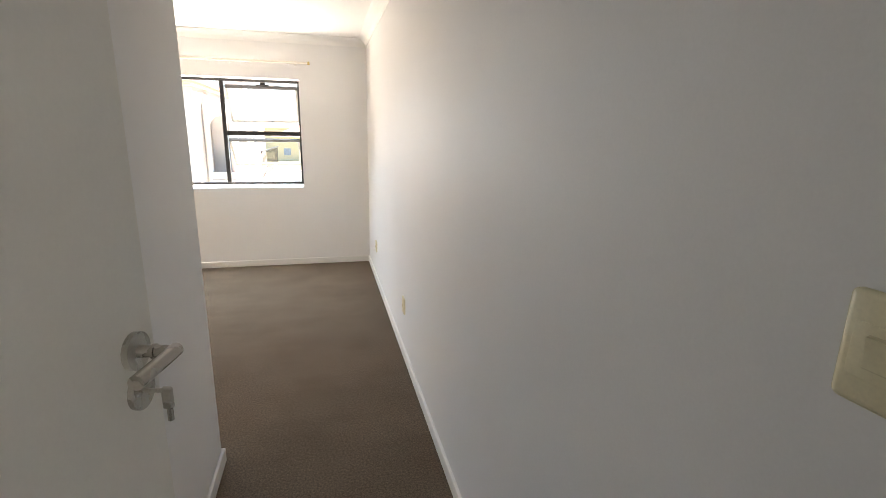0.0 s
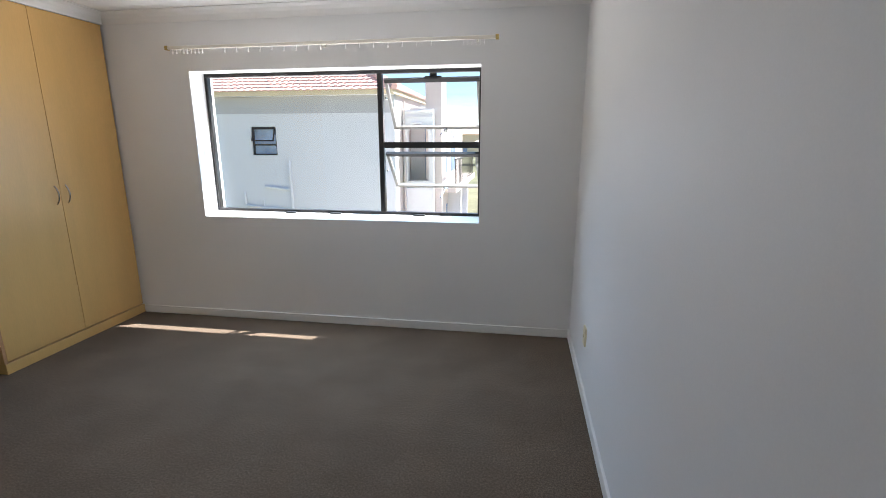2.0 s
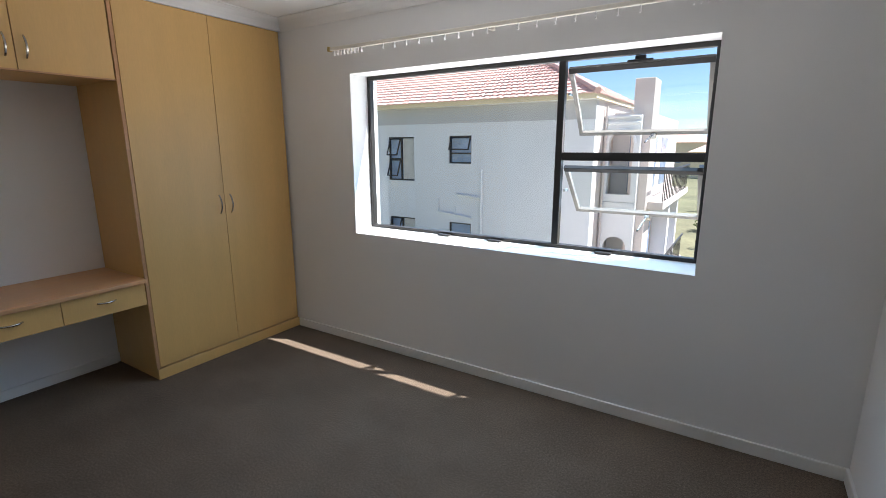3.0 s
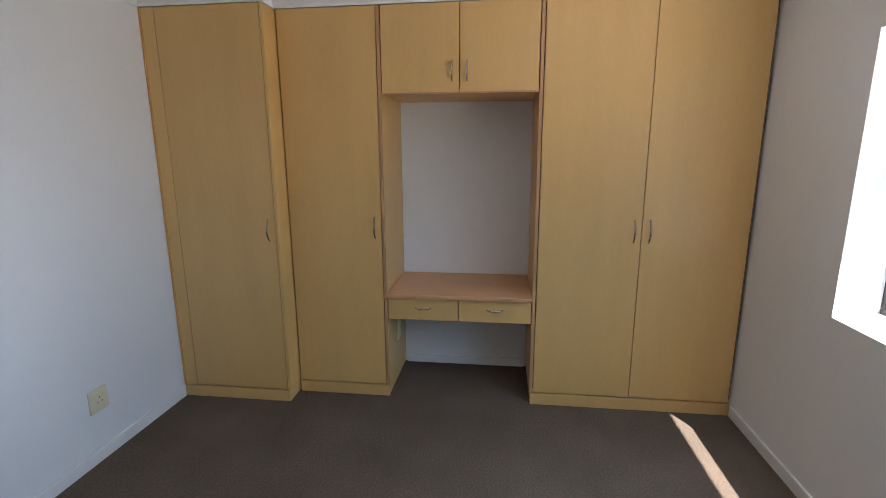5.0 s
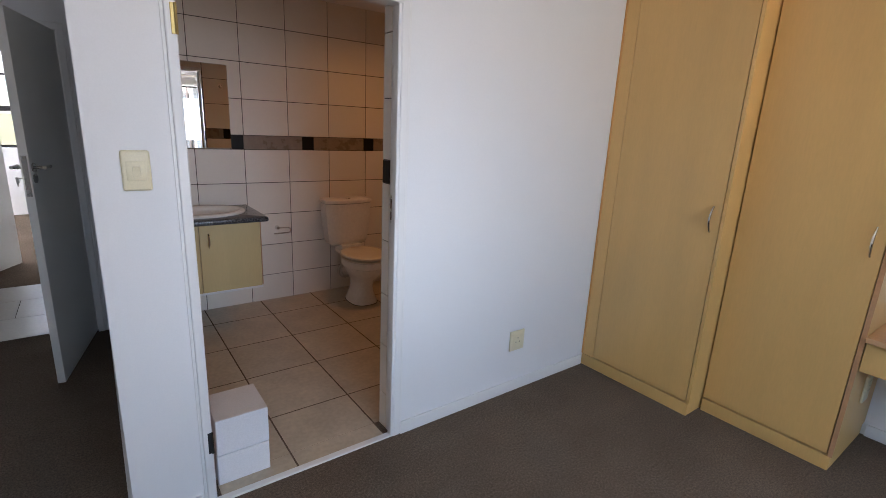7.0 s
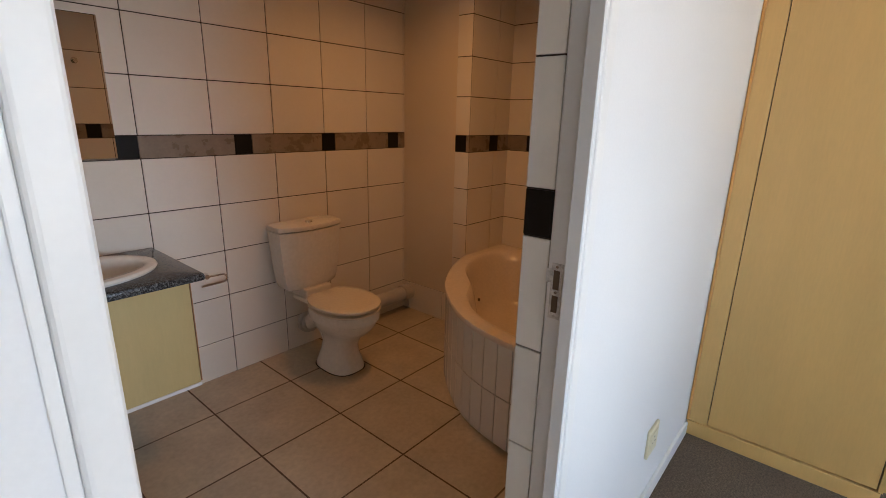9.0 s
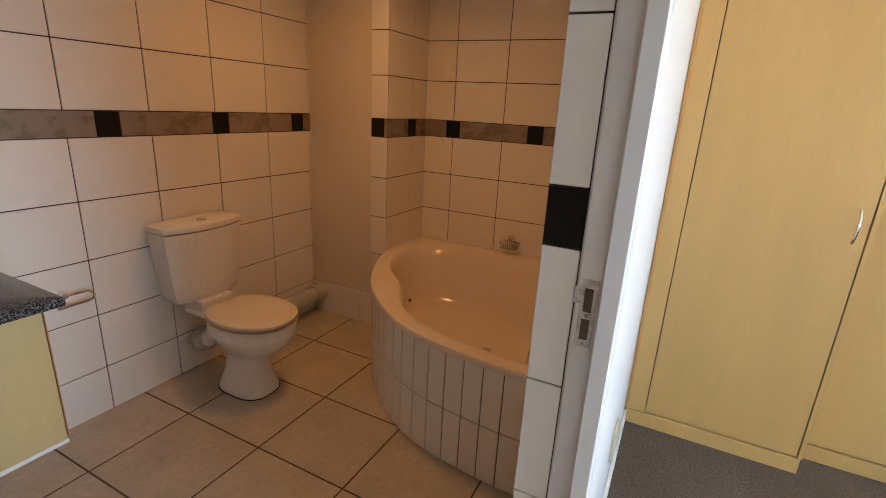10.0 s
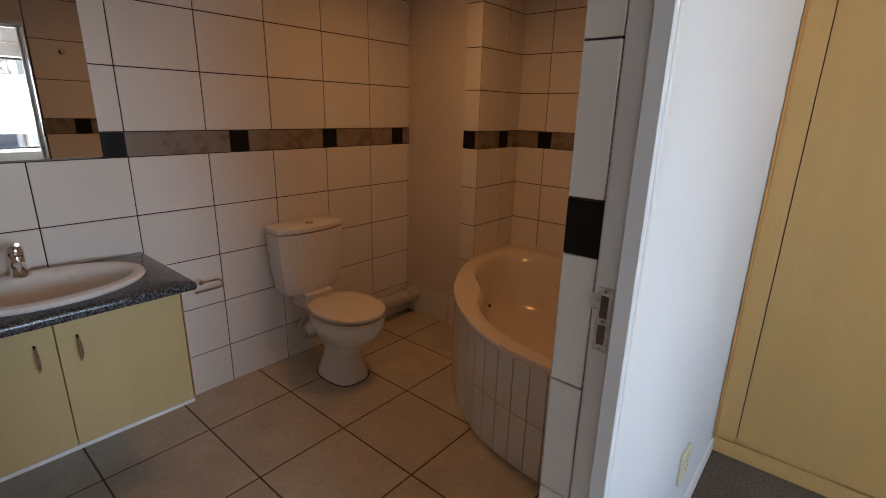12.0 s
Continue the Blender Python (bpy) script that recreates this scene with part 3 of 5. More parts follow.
def cupboard(y0, y1, xf, z0, z1, doors, label, plinth=True, handle_side=(), hz=1.19, handle_len=0.14, sides=(0.018, 0.018)):
    """Built-in unit: carcass, doors with joints, plinth, pulls."""
    ob = empty("cupboard", ((xf + XW) / 2, (y0 + y1) / 2, z0 if not plinth else 0), label, "cupboard", "built-in bedroom cupboards")
    base = 0.085 if plinth else z0
    y0, y1 = y0 + 0.005, y1 - 0.005
    b = boxm((XW + 0.002, y0, base), (xf - 0.022, y0 + sides[0], z1))
    add_box(b, (XW + 0.002, y1 - sides[1], base), (xf - 0.022, y1, z1))
    add_box(b, (XW + 0.002, y0 + sides[0], z1 - 0.018), (xf - 0.022, y1 - sides[1], z1))
    add_box(b, (XW + 0.002, y0 + sides[0], base), (xf - 0.022, y1 - sides[1], base + 0.018))
    add_box(b, (XW + 0.002, y0 + sides[0], base + 0.018), (XW + 0.008, y1 - sides[1], z1 - 0.018))
    thing_part("carcass", b, WOOD, ob)
    # dark sheet added behind the doors, so their gaps look shaded
    thing_part("inner_lining", boxm((xf - 0.0218, y0 + 0.002, base + 0.02), (xf - 0.0205, y1 - 0.002, z1 - 0.02)), SHADOW_GAP, ob)
    if plinth:
        thing_part("plinth", boxm((XW + 0.002, y0 + 0.001, 0.0), (xf + 0.004, y1 - 0.001, 0.078), 0.002), WOOD, ob)
    n = len(doors)
    for i, (a, c) in enumerate(doors):
        d = thing_part("door", boxm((xf - 0.019, a + 0.002, base + 0.004), (xf, c - 0.002, z1 - 0.004), 0.0012), WOOD, ob)
        hs = handle_side[i]
        hy = c - 0.045 if hs > 0 else a + 0.045
        if hs:
            h = bow_handle("handle", (xf, hy, hz), (0, 0, 1), (1, 0, 0), ob, handle_len)
            h.parent = d
    return ob


ZT = 2.53
c1 = cupboard(YS + 0.002, 2.793, FX1, 0, ZT, [(2.108, 2.772)], "tall maple-laminate cupboard with one door, standing proud of the next", handle_side=[1])
thing_part("filler", boxm((FX1 - 0.019, YS + 0.0165, 0.082), (FX1 - 0.001, 2.106, ZT - 0.004), 0.001), WOOD, c1)
thing_part("edge_strip", boxm((FX1 - 0.019, YS + 0.003, 0.082), (FX1 + 0.003, YS + 0.016, ZT - 0.004), 0.001), EDGE_PALE, c1)
thing_part("end_panel", boxm((FX - 0.02, 2.775, 0.08), (FX1 + 0.003, 2.793, ZT - 0.003), 0.001), WOOD, c1)
c2 = cupboard(2.795, 3.448, FX, 0, ZT, [(2.80, 3.425)], "tall maple-laminate cupboard with one door beside the desk", handle_side=[1])
thing_part("end_panel", boxm((XW + 0.004, 3.428, 0.08), (FX + 0.003, 3.448, ZT - 0.003), 0.001), WOOD, c2)
c3 = cupboard(4.404, YN - 0.002, FX, 0, ZT, [(4.428, 5.045), (5.045, 5.66)], "wide two-door maple-laminate cupboard beside the window", handle_side=[1, -1])
thing_part("end_panel", boxm((XW + 0.004, 4.404, 0.08), (FX + 0.003, 4.424, ZT - 0.003), 0.001), WOOD, c3)
thing_part("edge_strip", boxm((FX + 0.003, 4.404, 0.08), (FX + 0.0042, 4.424, ZT - 0.004)), WOOD_EDGE, c3)
thing_part("edge_strip", boxm((FX + 0.003, 3.428, 0.08), (FX + 0.0042, 3.448, ZT - 0.004)), WOOD_EDGE, c2)
c4 = cupboard(3.449, 4.403, FX, 2.022, ZT, [(3.452, 3.93), (3.93, 4.40)], "overhead two-door maple-laminate cupboard above the desk", plinth=False, handle_side=[1, -1], hz=2.145, handle_len=0.115)
thing_part("bottom_edge", boxm((FX - 0.02, 3.45, 2.016), (FX + 0.004, 4.402, 2.026), 0.001), WOOD_EDGE, c4)

structure("bulkhead", add_box(boxm((XW, YS + 0.001, ZT + 0.002), (FX1 - 0.001, 2.793, ZC - 0.001)), (XW, 2.7935, ZT + 0.002), (FX - 0.001, YN - 0.001, ZC - 0.001)), CEILING, "white filler above the built-in cupboards", "bulkhead")

desk = empty("dressing_table", ((FX + XW) / 2, 3.926, 0.6), "built-in maple-laminate dressing table with two drawers", "desk")
top = boxm((XW + 0.002, 3.4495, 0.722), (FX + 0.033, 4.4025, 0.752), 0.006, 3)
thing_part("top", top, WOOD_TOP, desk, "reddish wood-grain top with a rounded edge")
b = boxm((XW + 0.05, 3.452, 0.575), (FX - 0.02, 3.462, 0.72))
add_box(b, (XW + 0.05, 4.390, 0.575), (FX - 0.02, 4.400, 0.72))
add_box(b, (XW + 0.05, 3.462, 0.575), (FX - 0.02, 4.39, 0.581))
thing_part("drawer_box", b, WOOD, desk)
for a, c in ((3.452, 3.926), (3.926, 4.400)):
    d = thing_part("drawer", boxm((FX - 0.018, a + 0.002, 0.568), (FX + 0.002, c - 0.002, 0.718), 0.0015), WOOD, desk)
    h = bow_handle("handle", (FX + 0.002, (a + c) / 2, 0.655), (0, 1, 0), (1, 0, 0), desk, 0.105)
    h.parent = d


# ---- bathroom ----
def vanity():
    ob = empty("vanity_cabinet", (0.26, 0.0, 0.36), "wall-hung maple vanity cabinet with two doors", "vanity")
    x0, x1, y1, z0, z1 = -0.17, XPB - 0.012, 0.25, 0.355, 0.855
    b = boxm((x0, YBS + 0.012, z0), (x0 + 0.018, y1 - 0.02, z1))
    add_box(b, (x1 - 0.018, YBS + 0.012, z0), (x1, y1 - 0.02, z1))
    add_box(b, (x0 + 0.018, YBS + 0.012, z0), (x1 - 0.018, y1 - 0.02, z0 + 0.018))
    thing_part("carcass", b, WOOD_VAN, ob)
    thing_part("side_panel", boxm((x0 - 0.004, YBS + 0.012, z0), (x0 - 0.0005, y1, z1), 0.0005), WOOD_TOP, ob)
    for a, c, s in ((x0 + 0.002, 0.256, 1), (0.256, x1, -1)):
        d = thing_part("door", boxm((a + 0.0015, y1 - 0.018, z0 - 0.006), (c - 0.0015, y1, z1 - 0.003), 0.0015), WOOD_VAN, ob)
        hx = 0.317 if s < 0 else 0.195
        h = bow_handle("handle", (hx, y1, 0.74), (0, 0, 1), (0, 1, 0), ob, 0.10)
        h.parent = d
    thing_part("bottom_edge", boxm((x0, y1 - 0.016, z0 - 0.024), (x1, y1 + 0.001, z0 - 0.0075), 0.002), TRIM, ob, "white bottom edge board")
    # oval basin let into the top
    cx, cy, rx, ry = 0.21, -0.02, 0.335, 0.235
    wx0, wx1, wy0, wy1 = -0.222, XPB - 0.008, YBS + 0.008, 0.292
    turns = sorted([2 * math.pi * i / 60 for i in range(60)] + [math.atan2(y - cy, x - cx) % (2 * math.pi) for x in (wx0, wx1) for y in (wy0, wy1)])

    def edge(inset, z):
        out = []
        for a in turns:
            c, q = math.cos(a), math.sin(a)
            d = min((wx1 - cx) / c if c > 1e-9 else (wx0 - cx) / c if c < -1e-9 else 9, (wy1 - cy) / q if q > 1e-9 else (wy0 - cy) / q if q < -1e-9 else 9)
            x, y = cx + d * c, cy + d * q
            out.append((min(max(x, wx0 + inset), wx1 - inset), min(max(y, wy0 + inset), wy1 - inset), z))
        return out

    def hole(z):
        return [(cx + (rx - 0.03) * math.cos(a), cy + (ry - 0.03) * math.sin(a), z) for a in turns]
    slab = [edge(0.012, 0.858), edge(0.0035, 0.8615), edge(0.0, 0.870), edge(0.0, 0.885), edge(0.0035, 0.8935), edge(0.012, 0.897), hole(0.897), hole(0.858), edge(0.012, 0.858)]
    tagged(part("granite_worktop", loft(slab, False, False), GRANITE, smooth=True), "dark speckled granite vanity top with rounded edge", "worktop")

    def ring(sx, sy, z, oy=0.0, n=48):
        return [(cx + sx * math.cos(2 * math.pi * i / n), cy + oy + sy * math.sin(2 * math.pi * i / n), z) for i in range(n)]
    bas = loft([ring(rx, ry, 0.8975), ring(rx + 0.005, ry + 0.005, 0.907), ring(rx - 0.001, ry - 0.001, 0.918), ring(rx - 0.016, ry - 0.016, 0.923), ring(rx - 0.042, ry - 0.048, 0.921, 0.008),
                ring(rx - 0.056, ry - 0.066, 0.911, 0.014), ring(rx - 0.066, ry - 0.078, 0.885, 0.016), ring(rx - 0.085, ry - 0.092, 0.845, 0.018), ring(rx - 0.125, ry - 0.115, 0.802, 0.02),
                ring(rx - 0.19, ry - 0.15, 0.775, 0.02), ring(0.03, 0.03, 0.765, 0.02)], cap_start=False)
    basin = tagged(part("wash_basin", bas, CERAMIC, smooth=True), "white oval drop-in ceramic wash basin", "basin")
    part("drain", cylm((cx, cy + 0.02, 0.764), (cx, cy + 0.02, 0.769), 0.022, n=20), CHROME, basin, "chrome drain")
    tap = empty("basin_mixer", (0.20, -0.20, 0.905), "chrome single-lever basin mixer tap", "tap")
    tap.location = (0.255, -0.215, 0.915)
    foot = [[(q * math.cos(2 * math.pi * i / 24), q * math.sin(2 * math.pi * i / 24), z) for i in range(24)] for q, z in ((0.034, 0), (0.034, 0.006), (0.028, 0.012), (0.026, 0.05), (0.029, 0.082), (0.027, 0.088))]
    part("body", loft(foot), CHROME, tap, "", True)
    part("spout", tube([(0, 0.0, 0.045), (0, 0.05, 0.060), (0, 0.09, 0.060), (0, 0.122, 0.044)], [0.021, 0.018, 0.016, 0.013], 14), CHROME, tap, "", True)
    lv = loft([[(q * math.cos(2 * math.pi * i / 24), q * math.sin(2 * math.pi * i / 24), z) for i in range(24)] for q, z in ((0.026, 0.090), (0.029, 0.098), (0.028, 0.118), (0.020, 0.132), (0.006, 0.136))])
    merge(lv, tube([(0, 0.01, 0.122), (0, 0.05, 0.140), (0, 0.095, 0.152)], [0.012, 0.010, 0.008], 12))
    part("lever", lv, CHROME, tap, "", True)


vanity()

mir = empty("mirror", (0.26, YBS, 1.7), "frameless wall mirror above the basin", "mirror")
thing_part("glass", boxm((-0.128, YBS + 0.012, 1.366), (0.64, YBS + 0.016, 2.010), 0.001), MIRROR, mir)
thing_part("backing", boxm((-0.127, YBS + 0.0085, 1.367), (0.639, YBS + 0.0118, 2.009)), CREAM_DARK, mir)

# ceiling light
cl = empty("ceiling_light", (-1.35, 0.70, ZC), "round white recessed downlight glowing warm", "ceiling light")
thing_part("base", cylm((-1.35, 0.70, ZC), (-1.35, 0.70, ZC - 0.035), 0.13, 0.11, 28), TRIM, cl)

# toilet roll holder
hold = empty("toilet_roll_holder", (-0.5, YBS, 0.66), "chrome toilet roll holder with no roll", "roll holder")
thing_part("mount", cylm((-0.47, YBS + 0.008, 0.672), (-0.47, YBS + 0.045, 0.672), 0.020, 0.014, 18), CHROME, hold, "", True)
thing_part("arm", tube([(-0.47, YBS + 0.04, 0.672), (-0.56, YBS + 0.05, 0.672), (-0.578, YBS + 0.05, 0.66), (-0.582, YBS + 0.05, 0.645), (-0.572, YBS + 0.05, 0.628), (-0.55, YBS + 0.05, 0.624), (-0.43, YBS + 0.05, 0.624)], 0.006, 8), CHROME, hold, "", True)


def toilet(cx, y0):
    """Close-coupled pan with cistern; y0 is the wall."""
    ob = empty("toilet", (cx, y0 + 0.3, 0), "white close-coupled ceramic toilet with the lid closed", "toilet")

    def sup(rx, ry, z, ox=0.0, oy=0.0, p=2.6, n=36, back=None):
        out = []
        for i in range(n):
            a = 2 * math.pi * i / n
            c, s = math.cos(a), math.sin(a)
            x = rx * math.copysign(abs(c) ** (2 / p), c)
            y = ry * math.copysign(abs(s) ** (2 / p), s)
            if back is not None:
                y = max(y, back)
            out.append((cx + ox + x, y0 + oy + y, z))
        return out
    # cistern: flat back, bowed front, narrower at its foot
    def dshape(w, d, z, n=24):
        pts = [(cx + w, y0 + 0.012, z)]
        for i in range(n + 1):
            u = -1 + 2 * i / n
            pts.append((cx - w * u, y0 + 0.012 + d * (0.72 + 0.28 * (1 - abs(u) ** 2.2)), z))
        pts.append((cx - w, y0 + 0.012, z))
        return pts
    t = loft([dshape(0.128, 0.122, 0.458), dshape(0.156, 0.143, 0.463), dshape(0.174, 0.157, 0.478), dshape(0.187, 0.166, 0.515), dshape(0.200, 0.172, 0.60), dshape(0.212, 0.178, 0.74), dshape(0.219, 0.182, 0.845), dshape(0.208, 0.172, 0.8465)])
    thing_part("cistern", t, CERAMIC, ob, "", True)
    lid = loft([dshape(0.206, 0.170, 0.8470), dshape(0.222, 0.185, 0.853), dshape(0.225, 0.188, 0.868), dshape(0.221, 0.185, 0.880), dshape(0.205, 0.172, 0.886), dshape(0.06, 0.06, 0.888)])
    l = thing_part("cistern_lid", lid, CERAMIC, ob, "", True)
    btn = cylm((cx, y0 + 0.12, 0.886), (cx, y0 + 0.12, 0.896), 0.024, 0.022, 20)
    b = thing_part("flush_button", btn, CHROME, ob, "chrome flush button", True)
    # bowl and foot
    oy = 0.44
    rings = [sup(0.118, 0.158, 0.004, oy=0.385, p=2.8), sup(0.118, 0.158, 0.018, oy=0.385, p=2.8), sup(0.108, 0.150, 0.045, oy=0.387, p=2.7), sup(0.088, 0.132, 0.11, oy=0.39), sup(0.080, 0.124, 0.17, oy=0.395), sup(0.090, 0.138, 0.22, oy=0.405),
             sup(0.128, 0.180, 0.27, oy=0.425), sup(0.158, 0.208, 0.315, oy=oy, p=2.3), sup(0.170, 0.221, 0.345, oy=oy, p=2.2), sup(0.172, 0.223, 0.352, oy=oy, p=2.2), sup(0.184, 0.234, 0.358, oy=oy, p=2.2),
             sup(0.186, 0.236, 0.40, oy=oy, p=2.2), sup(0.180, 0.230, 0.412, oy=oy, p=2.2)]
    gk = loft([sup(0.123, 0.163, 0.0, oy=0.385, p=2.8), sup(0.123, 0.163, 0.0038, oy=0.385, p=2.8)])
    thing_part("foot_seal", gk, RUBBER, ob, "dark sealant line round the foot")
    thing_part("bowl", loft(rings), CERAMIC, ob, "", True)
    sh = boxm((cx - 0.105, y0 + 0.05, 0.385), (cx + 0.105, y0 + 0.30, 0.42), 0.015, 3)
    add_box(sh, (cx - 0.095, y0 + 0.03, 0.41), (cx + 0.095, y0 + 0.20, 0.478), 0.012, 2)
    thing_part("shelf", sh, CERAMIC, ob)
    # trap behind the foot
    thing_part("trap", tube([(cx, y0 + 0.34, 0.17), (cx, y0 + 0.26, 0.27), (cx, y0 + 0.19, 0.285), (cx, y0 + 0.13, 0.235), (cx, y0 + 0.08, 0.195)], [0.075, 0.068, 0.062, 0.055, 0.05], 16), CERAMIC, ob, "", True)
    conn = tube([(cx, y0 + 0.10, 0.195), (cx, y0 + 0.03, 0.19)], 0.058, 16)
    add_cyl(conn, (cx, y0 + 0.065, 0.19), (cx, y0 + 0.035, 0.19), 0.072, n=20)
    thing_part("pan_connector", conn, PVC, ob, "grey plastic pan connector", True)

    def seat(z, rx, ry, oyy):
        return sup(rx, ry, z, oy=oyy, p=2.15, back=-0.20)
    thing_part("seat", loft([seat(0.416, 0.180, 0.228, 0.445), seat(0.419, 0.190, 0.239, 0.445), seat(0.427, 0.190, 0.239, 0.445), seat(0.430, 0.172, 0.220, 0.445)]), SEAT_PLASTIC, ob, "", True)
    thing_part("lid", loft([seat(0.4415, 0.170, 0.218, 0.445), seat(0.4435, 0.190, 0.239, 0.445), seat(0.458, 0.191, 0.240, 0.445), seat(0.463, 0.184, 0.233, 0.445), seat(0.466, 0.150, 0.195, 0.445), seat(0.468, 0.05, 0.07, 0.44)]), SEAT_PLASTIC, ob, "", True)
    for s in (-0.07, 0.07):
        thing_part("seat_hinge", cylm((cx + s - 0.02, y0 + 0.235, 0.44), (cx + s + 0.02, y0 + 0.235, 0.44), 0.012, n=12), SEAT_PLASTIC, ob)
    ob.scale = (1.05, 1.05, 1.04)


toilet(-1.10, YBS + 0.035)

# boxed-in duct in the corner, with the waste pipe at its foot
DXF, DYE = -2.115, 0.315
structure("duct", boxm((XW, YBS, 0), (DXF, DYE, ZC)), PANEL_PAINT, "cream painted boxed-in pipe duct", "duct")
pipe = empty("waste_pipe", (-1.75, -0.25, 0.1), "grey plastic waste pipe along the wall", "pipe")
thing_part("pipe", cylm((-1.25, YBS + 0.075, 0.155), (-2.08, YBS + 0.075, 0.155), 0.055, n=24), PVC, pipe, "", True)
thing_part("collar", cylm((-2.02, YBS + 0.075, 0.155), (-2.113, YBS + 0.075, 0.155), 0.066, n=24), PVC, pipe, "", True)
thing_part("bracket", boxm((-1.6, YBS + 0.06, 0.0), (-1.575, YBS + 0.09, 0.105)), PVC, pipe)

# corner bath
def bath_outline(off, z, x_end=-1.105):
    """Outline of the bath, drawn in from its edge by off."""
    pts = []
    x0, y1, y0 = XW + 0.010 + off, YB - 0.010 - off, DYE + 0.010 + off
    # curved front, from the north wall round to the duct
    a = Vector((x_end - off, y1))
    p = [a, Vector((-1.105 - off, 1.50)), Vector((-1.20 - off * 0.9, 1.05 + off * 0.35)), Vector((-1.50 - off * 0.7, 0.66 + off * 0.7)), Vector((-1.85 - off * 0.35, 0.43 + off * 0.9)), Vector((-2.13, y0))]
    for i in range(len(p) - 1):
        q0, q1, q2, q3 = p[max(i - 1, 0)], p[i], p[i + 1], p[min(i + 2, len(p) - 1)]
        for k in range(6):
            t = k / 6
            v = 0.5 * (2 * q1 + (q2 - q0) * t + (2 * q0 - 5 * q1 + 4 * q2 - q3) * t * t + (3 * q1 - q0 - 3 * q2 + q3) * t ** 3)
            pts.append((v.x, v.y, z))
    pts.append((-2.13, y0, z))
    for k in range(1, 7):
        pts.append((-2.13 + (x0 + 2.13) * k / 6, y0, z))
    for k in range(1, 7):
        pts.append((x0, y0 + (y1 - y0) * k / 6, z))
    for k in range(1, 6):
        pts.append((x0 + (a.x - x0) * k / 6, y1, z))
    return pts


def shrink(ring, f, z, c=(-1.85, 1.17)):
    out = []
    for x, y, _ in ring:
        out.append((c[0] + (x - c[0]) * f, c[1] + (y - c[1]) * f, z))
    return out


def smooth_ring(ring, k=3):
    r = [Vector(p) for p in ring]
    for _ in range(k):
        r = [(r[i - 1] + r[i] * 2 + r[(i + 1) % len(r)]) / 4 for i in range(len(r))]
    return [tuple(v) for v in r]


def corner_bath():
    ob = empty("corner_bath", (-1.9, 1.1, 0), "cream acrylic corner bath with a tiled curved front", "bathtub")
    rim = 0.590
    rings = [bath_outline(-0.004, rim - 0.035), bath_outline(-0.014, rim - 0.03), bath_outline(-0.016, rim - 0.012), bath_outline(-0.010, rim - 0.002), bath_outline(0.0, rim), bath_outline(0.045, rim)]
    # armrest bulges at two places of the inner edge
    def inner_ring(off, z, k=4):
        r = smooth_ring(bath_outline(off, z), k)
        out = []
        for x, y, zz in r:
            for bx, by, amp, s in ((-1.62, 0.66, 0.07, 0.16), (-2.5, 1.75, 0.10, 0.3)):
                d2 = (x - bx) ** 2 + (y - by) ** 2
                g = amp * math.exp(-d2 / (2 * s * s))
                v = Vector((-1.9 - x, 1.2 - y)).normalized()
                x, y = x + v.x * g, y + v.y * g
            out.append((x, y, zz))
        return out
    rings += [inner_ring(0.075, rim - 0.003, 3), inner_ring(0.09, rim - 0.02, 5), inner_ring(0.105, rim - 0.08, 8), inner_ring(0.13, rim - 0.22, 14), inner_ring(0.16, rim - 0.33, 20)]
    last = rings[-1]
    rings += [shrink(last, 0.93, rim - 0.385), shrink(last, 0.80, rim - 0.405), shrink(last, 0.4, rim - 0.412), shrink(last, 0.05, rim - 0.415)]
    thing_part("tub", loft(rings, cap_start=False), ACRYLIC, ob, "", True)
    front = [p for p in bath_outline(0.0, 0)][:31]
    outer = [Vector((x, y)) for x, y, _ in front]
    inner = [Vector((x, y)) for x, y, _ in bath_outline(0.03, 0)][:31]
    pan = loft([[(p.x, p.y, 0.0) for p in outer + inner[::-1]], [(p.x, p.y, 0.56) for p in outer + inner[::-1]]])
    panel = thing_part("front_panel", pan, GROUT, ob, "curved front faced with narrow upright tiles")
    # narrow tiles round the curve, two rows
    seg = [0.0]
    for p, q in zip(outer, outer[1:]):
        seg.append(seg[-1] + (q - p).length)

    def at(s):
        for i in range(len(outer) - 1):
            if s <= seg[i + 1] or i == len(outer) - 2:
                t = (s - seg[i]) / (seg[i + 1] - seg[i])
                return outer[i].lerp(outer[i + 1], t)
    pitch, n = 0.0935, int(seg[-1] / 0.0935)
    meshes = {}
    for k in range(n):
        p, q = at(k * pitch + 0.003), at((k + 1) * pitch - 0.001)
        d = (q - p)
        ang = math.atan2(d.y, d.x)
        for z0, z1 in ((0.004, 0.275), (0.280, 0.556)):
            key = round(z1 - z0, 3)
            if key not in meshes:
                t = boxm((0, -0.002, 0), (0.0885, 0.007, z1 - z0), 0.0015)
                me = bpy.data.meshes.new("tile")
                t.to_mesh(me)
                t.free()
                me.materials.append(TILE)
                meshes[key] = me
            tl = new("tile", meshes[key])
            tl.parent = panel
            tl.matrix_basis = ob.matrix_basis.inverted() @ Matrix.Translation((p.x, p.y, z0)) @ Matrix.Rotation(ang, 4, "Z")
    # overflow, handset hose and a grip
    thing_part("overflow", cylm((-1.64, 0.80, 0.50), (-1.648, 0.808, 0.4985), 0.010, n=14), SHADOW_GAP, ob)
    thing_part("drain", cylm((-1.9, 1.2, 0.177), (-1.9, 1.2, 0.181), 0.028, n=18), CHROME, ob)


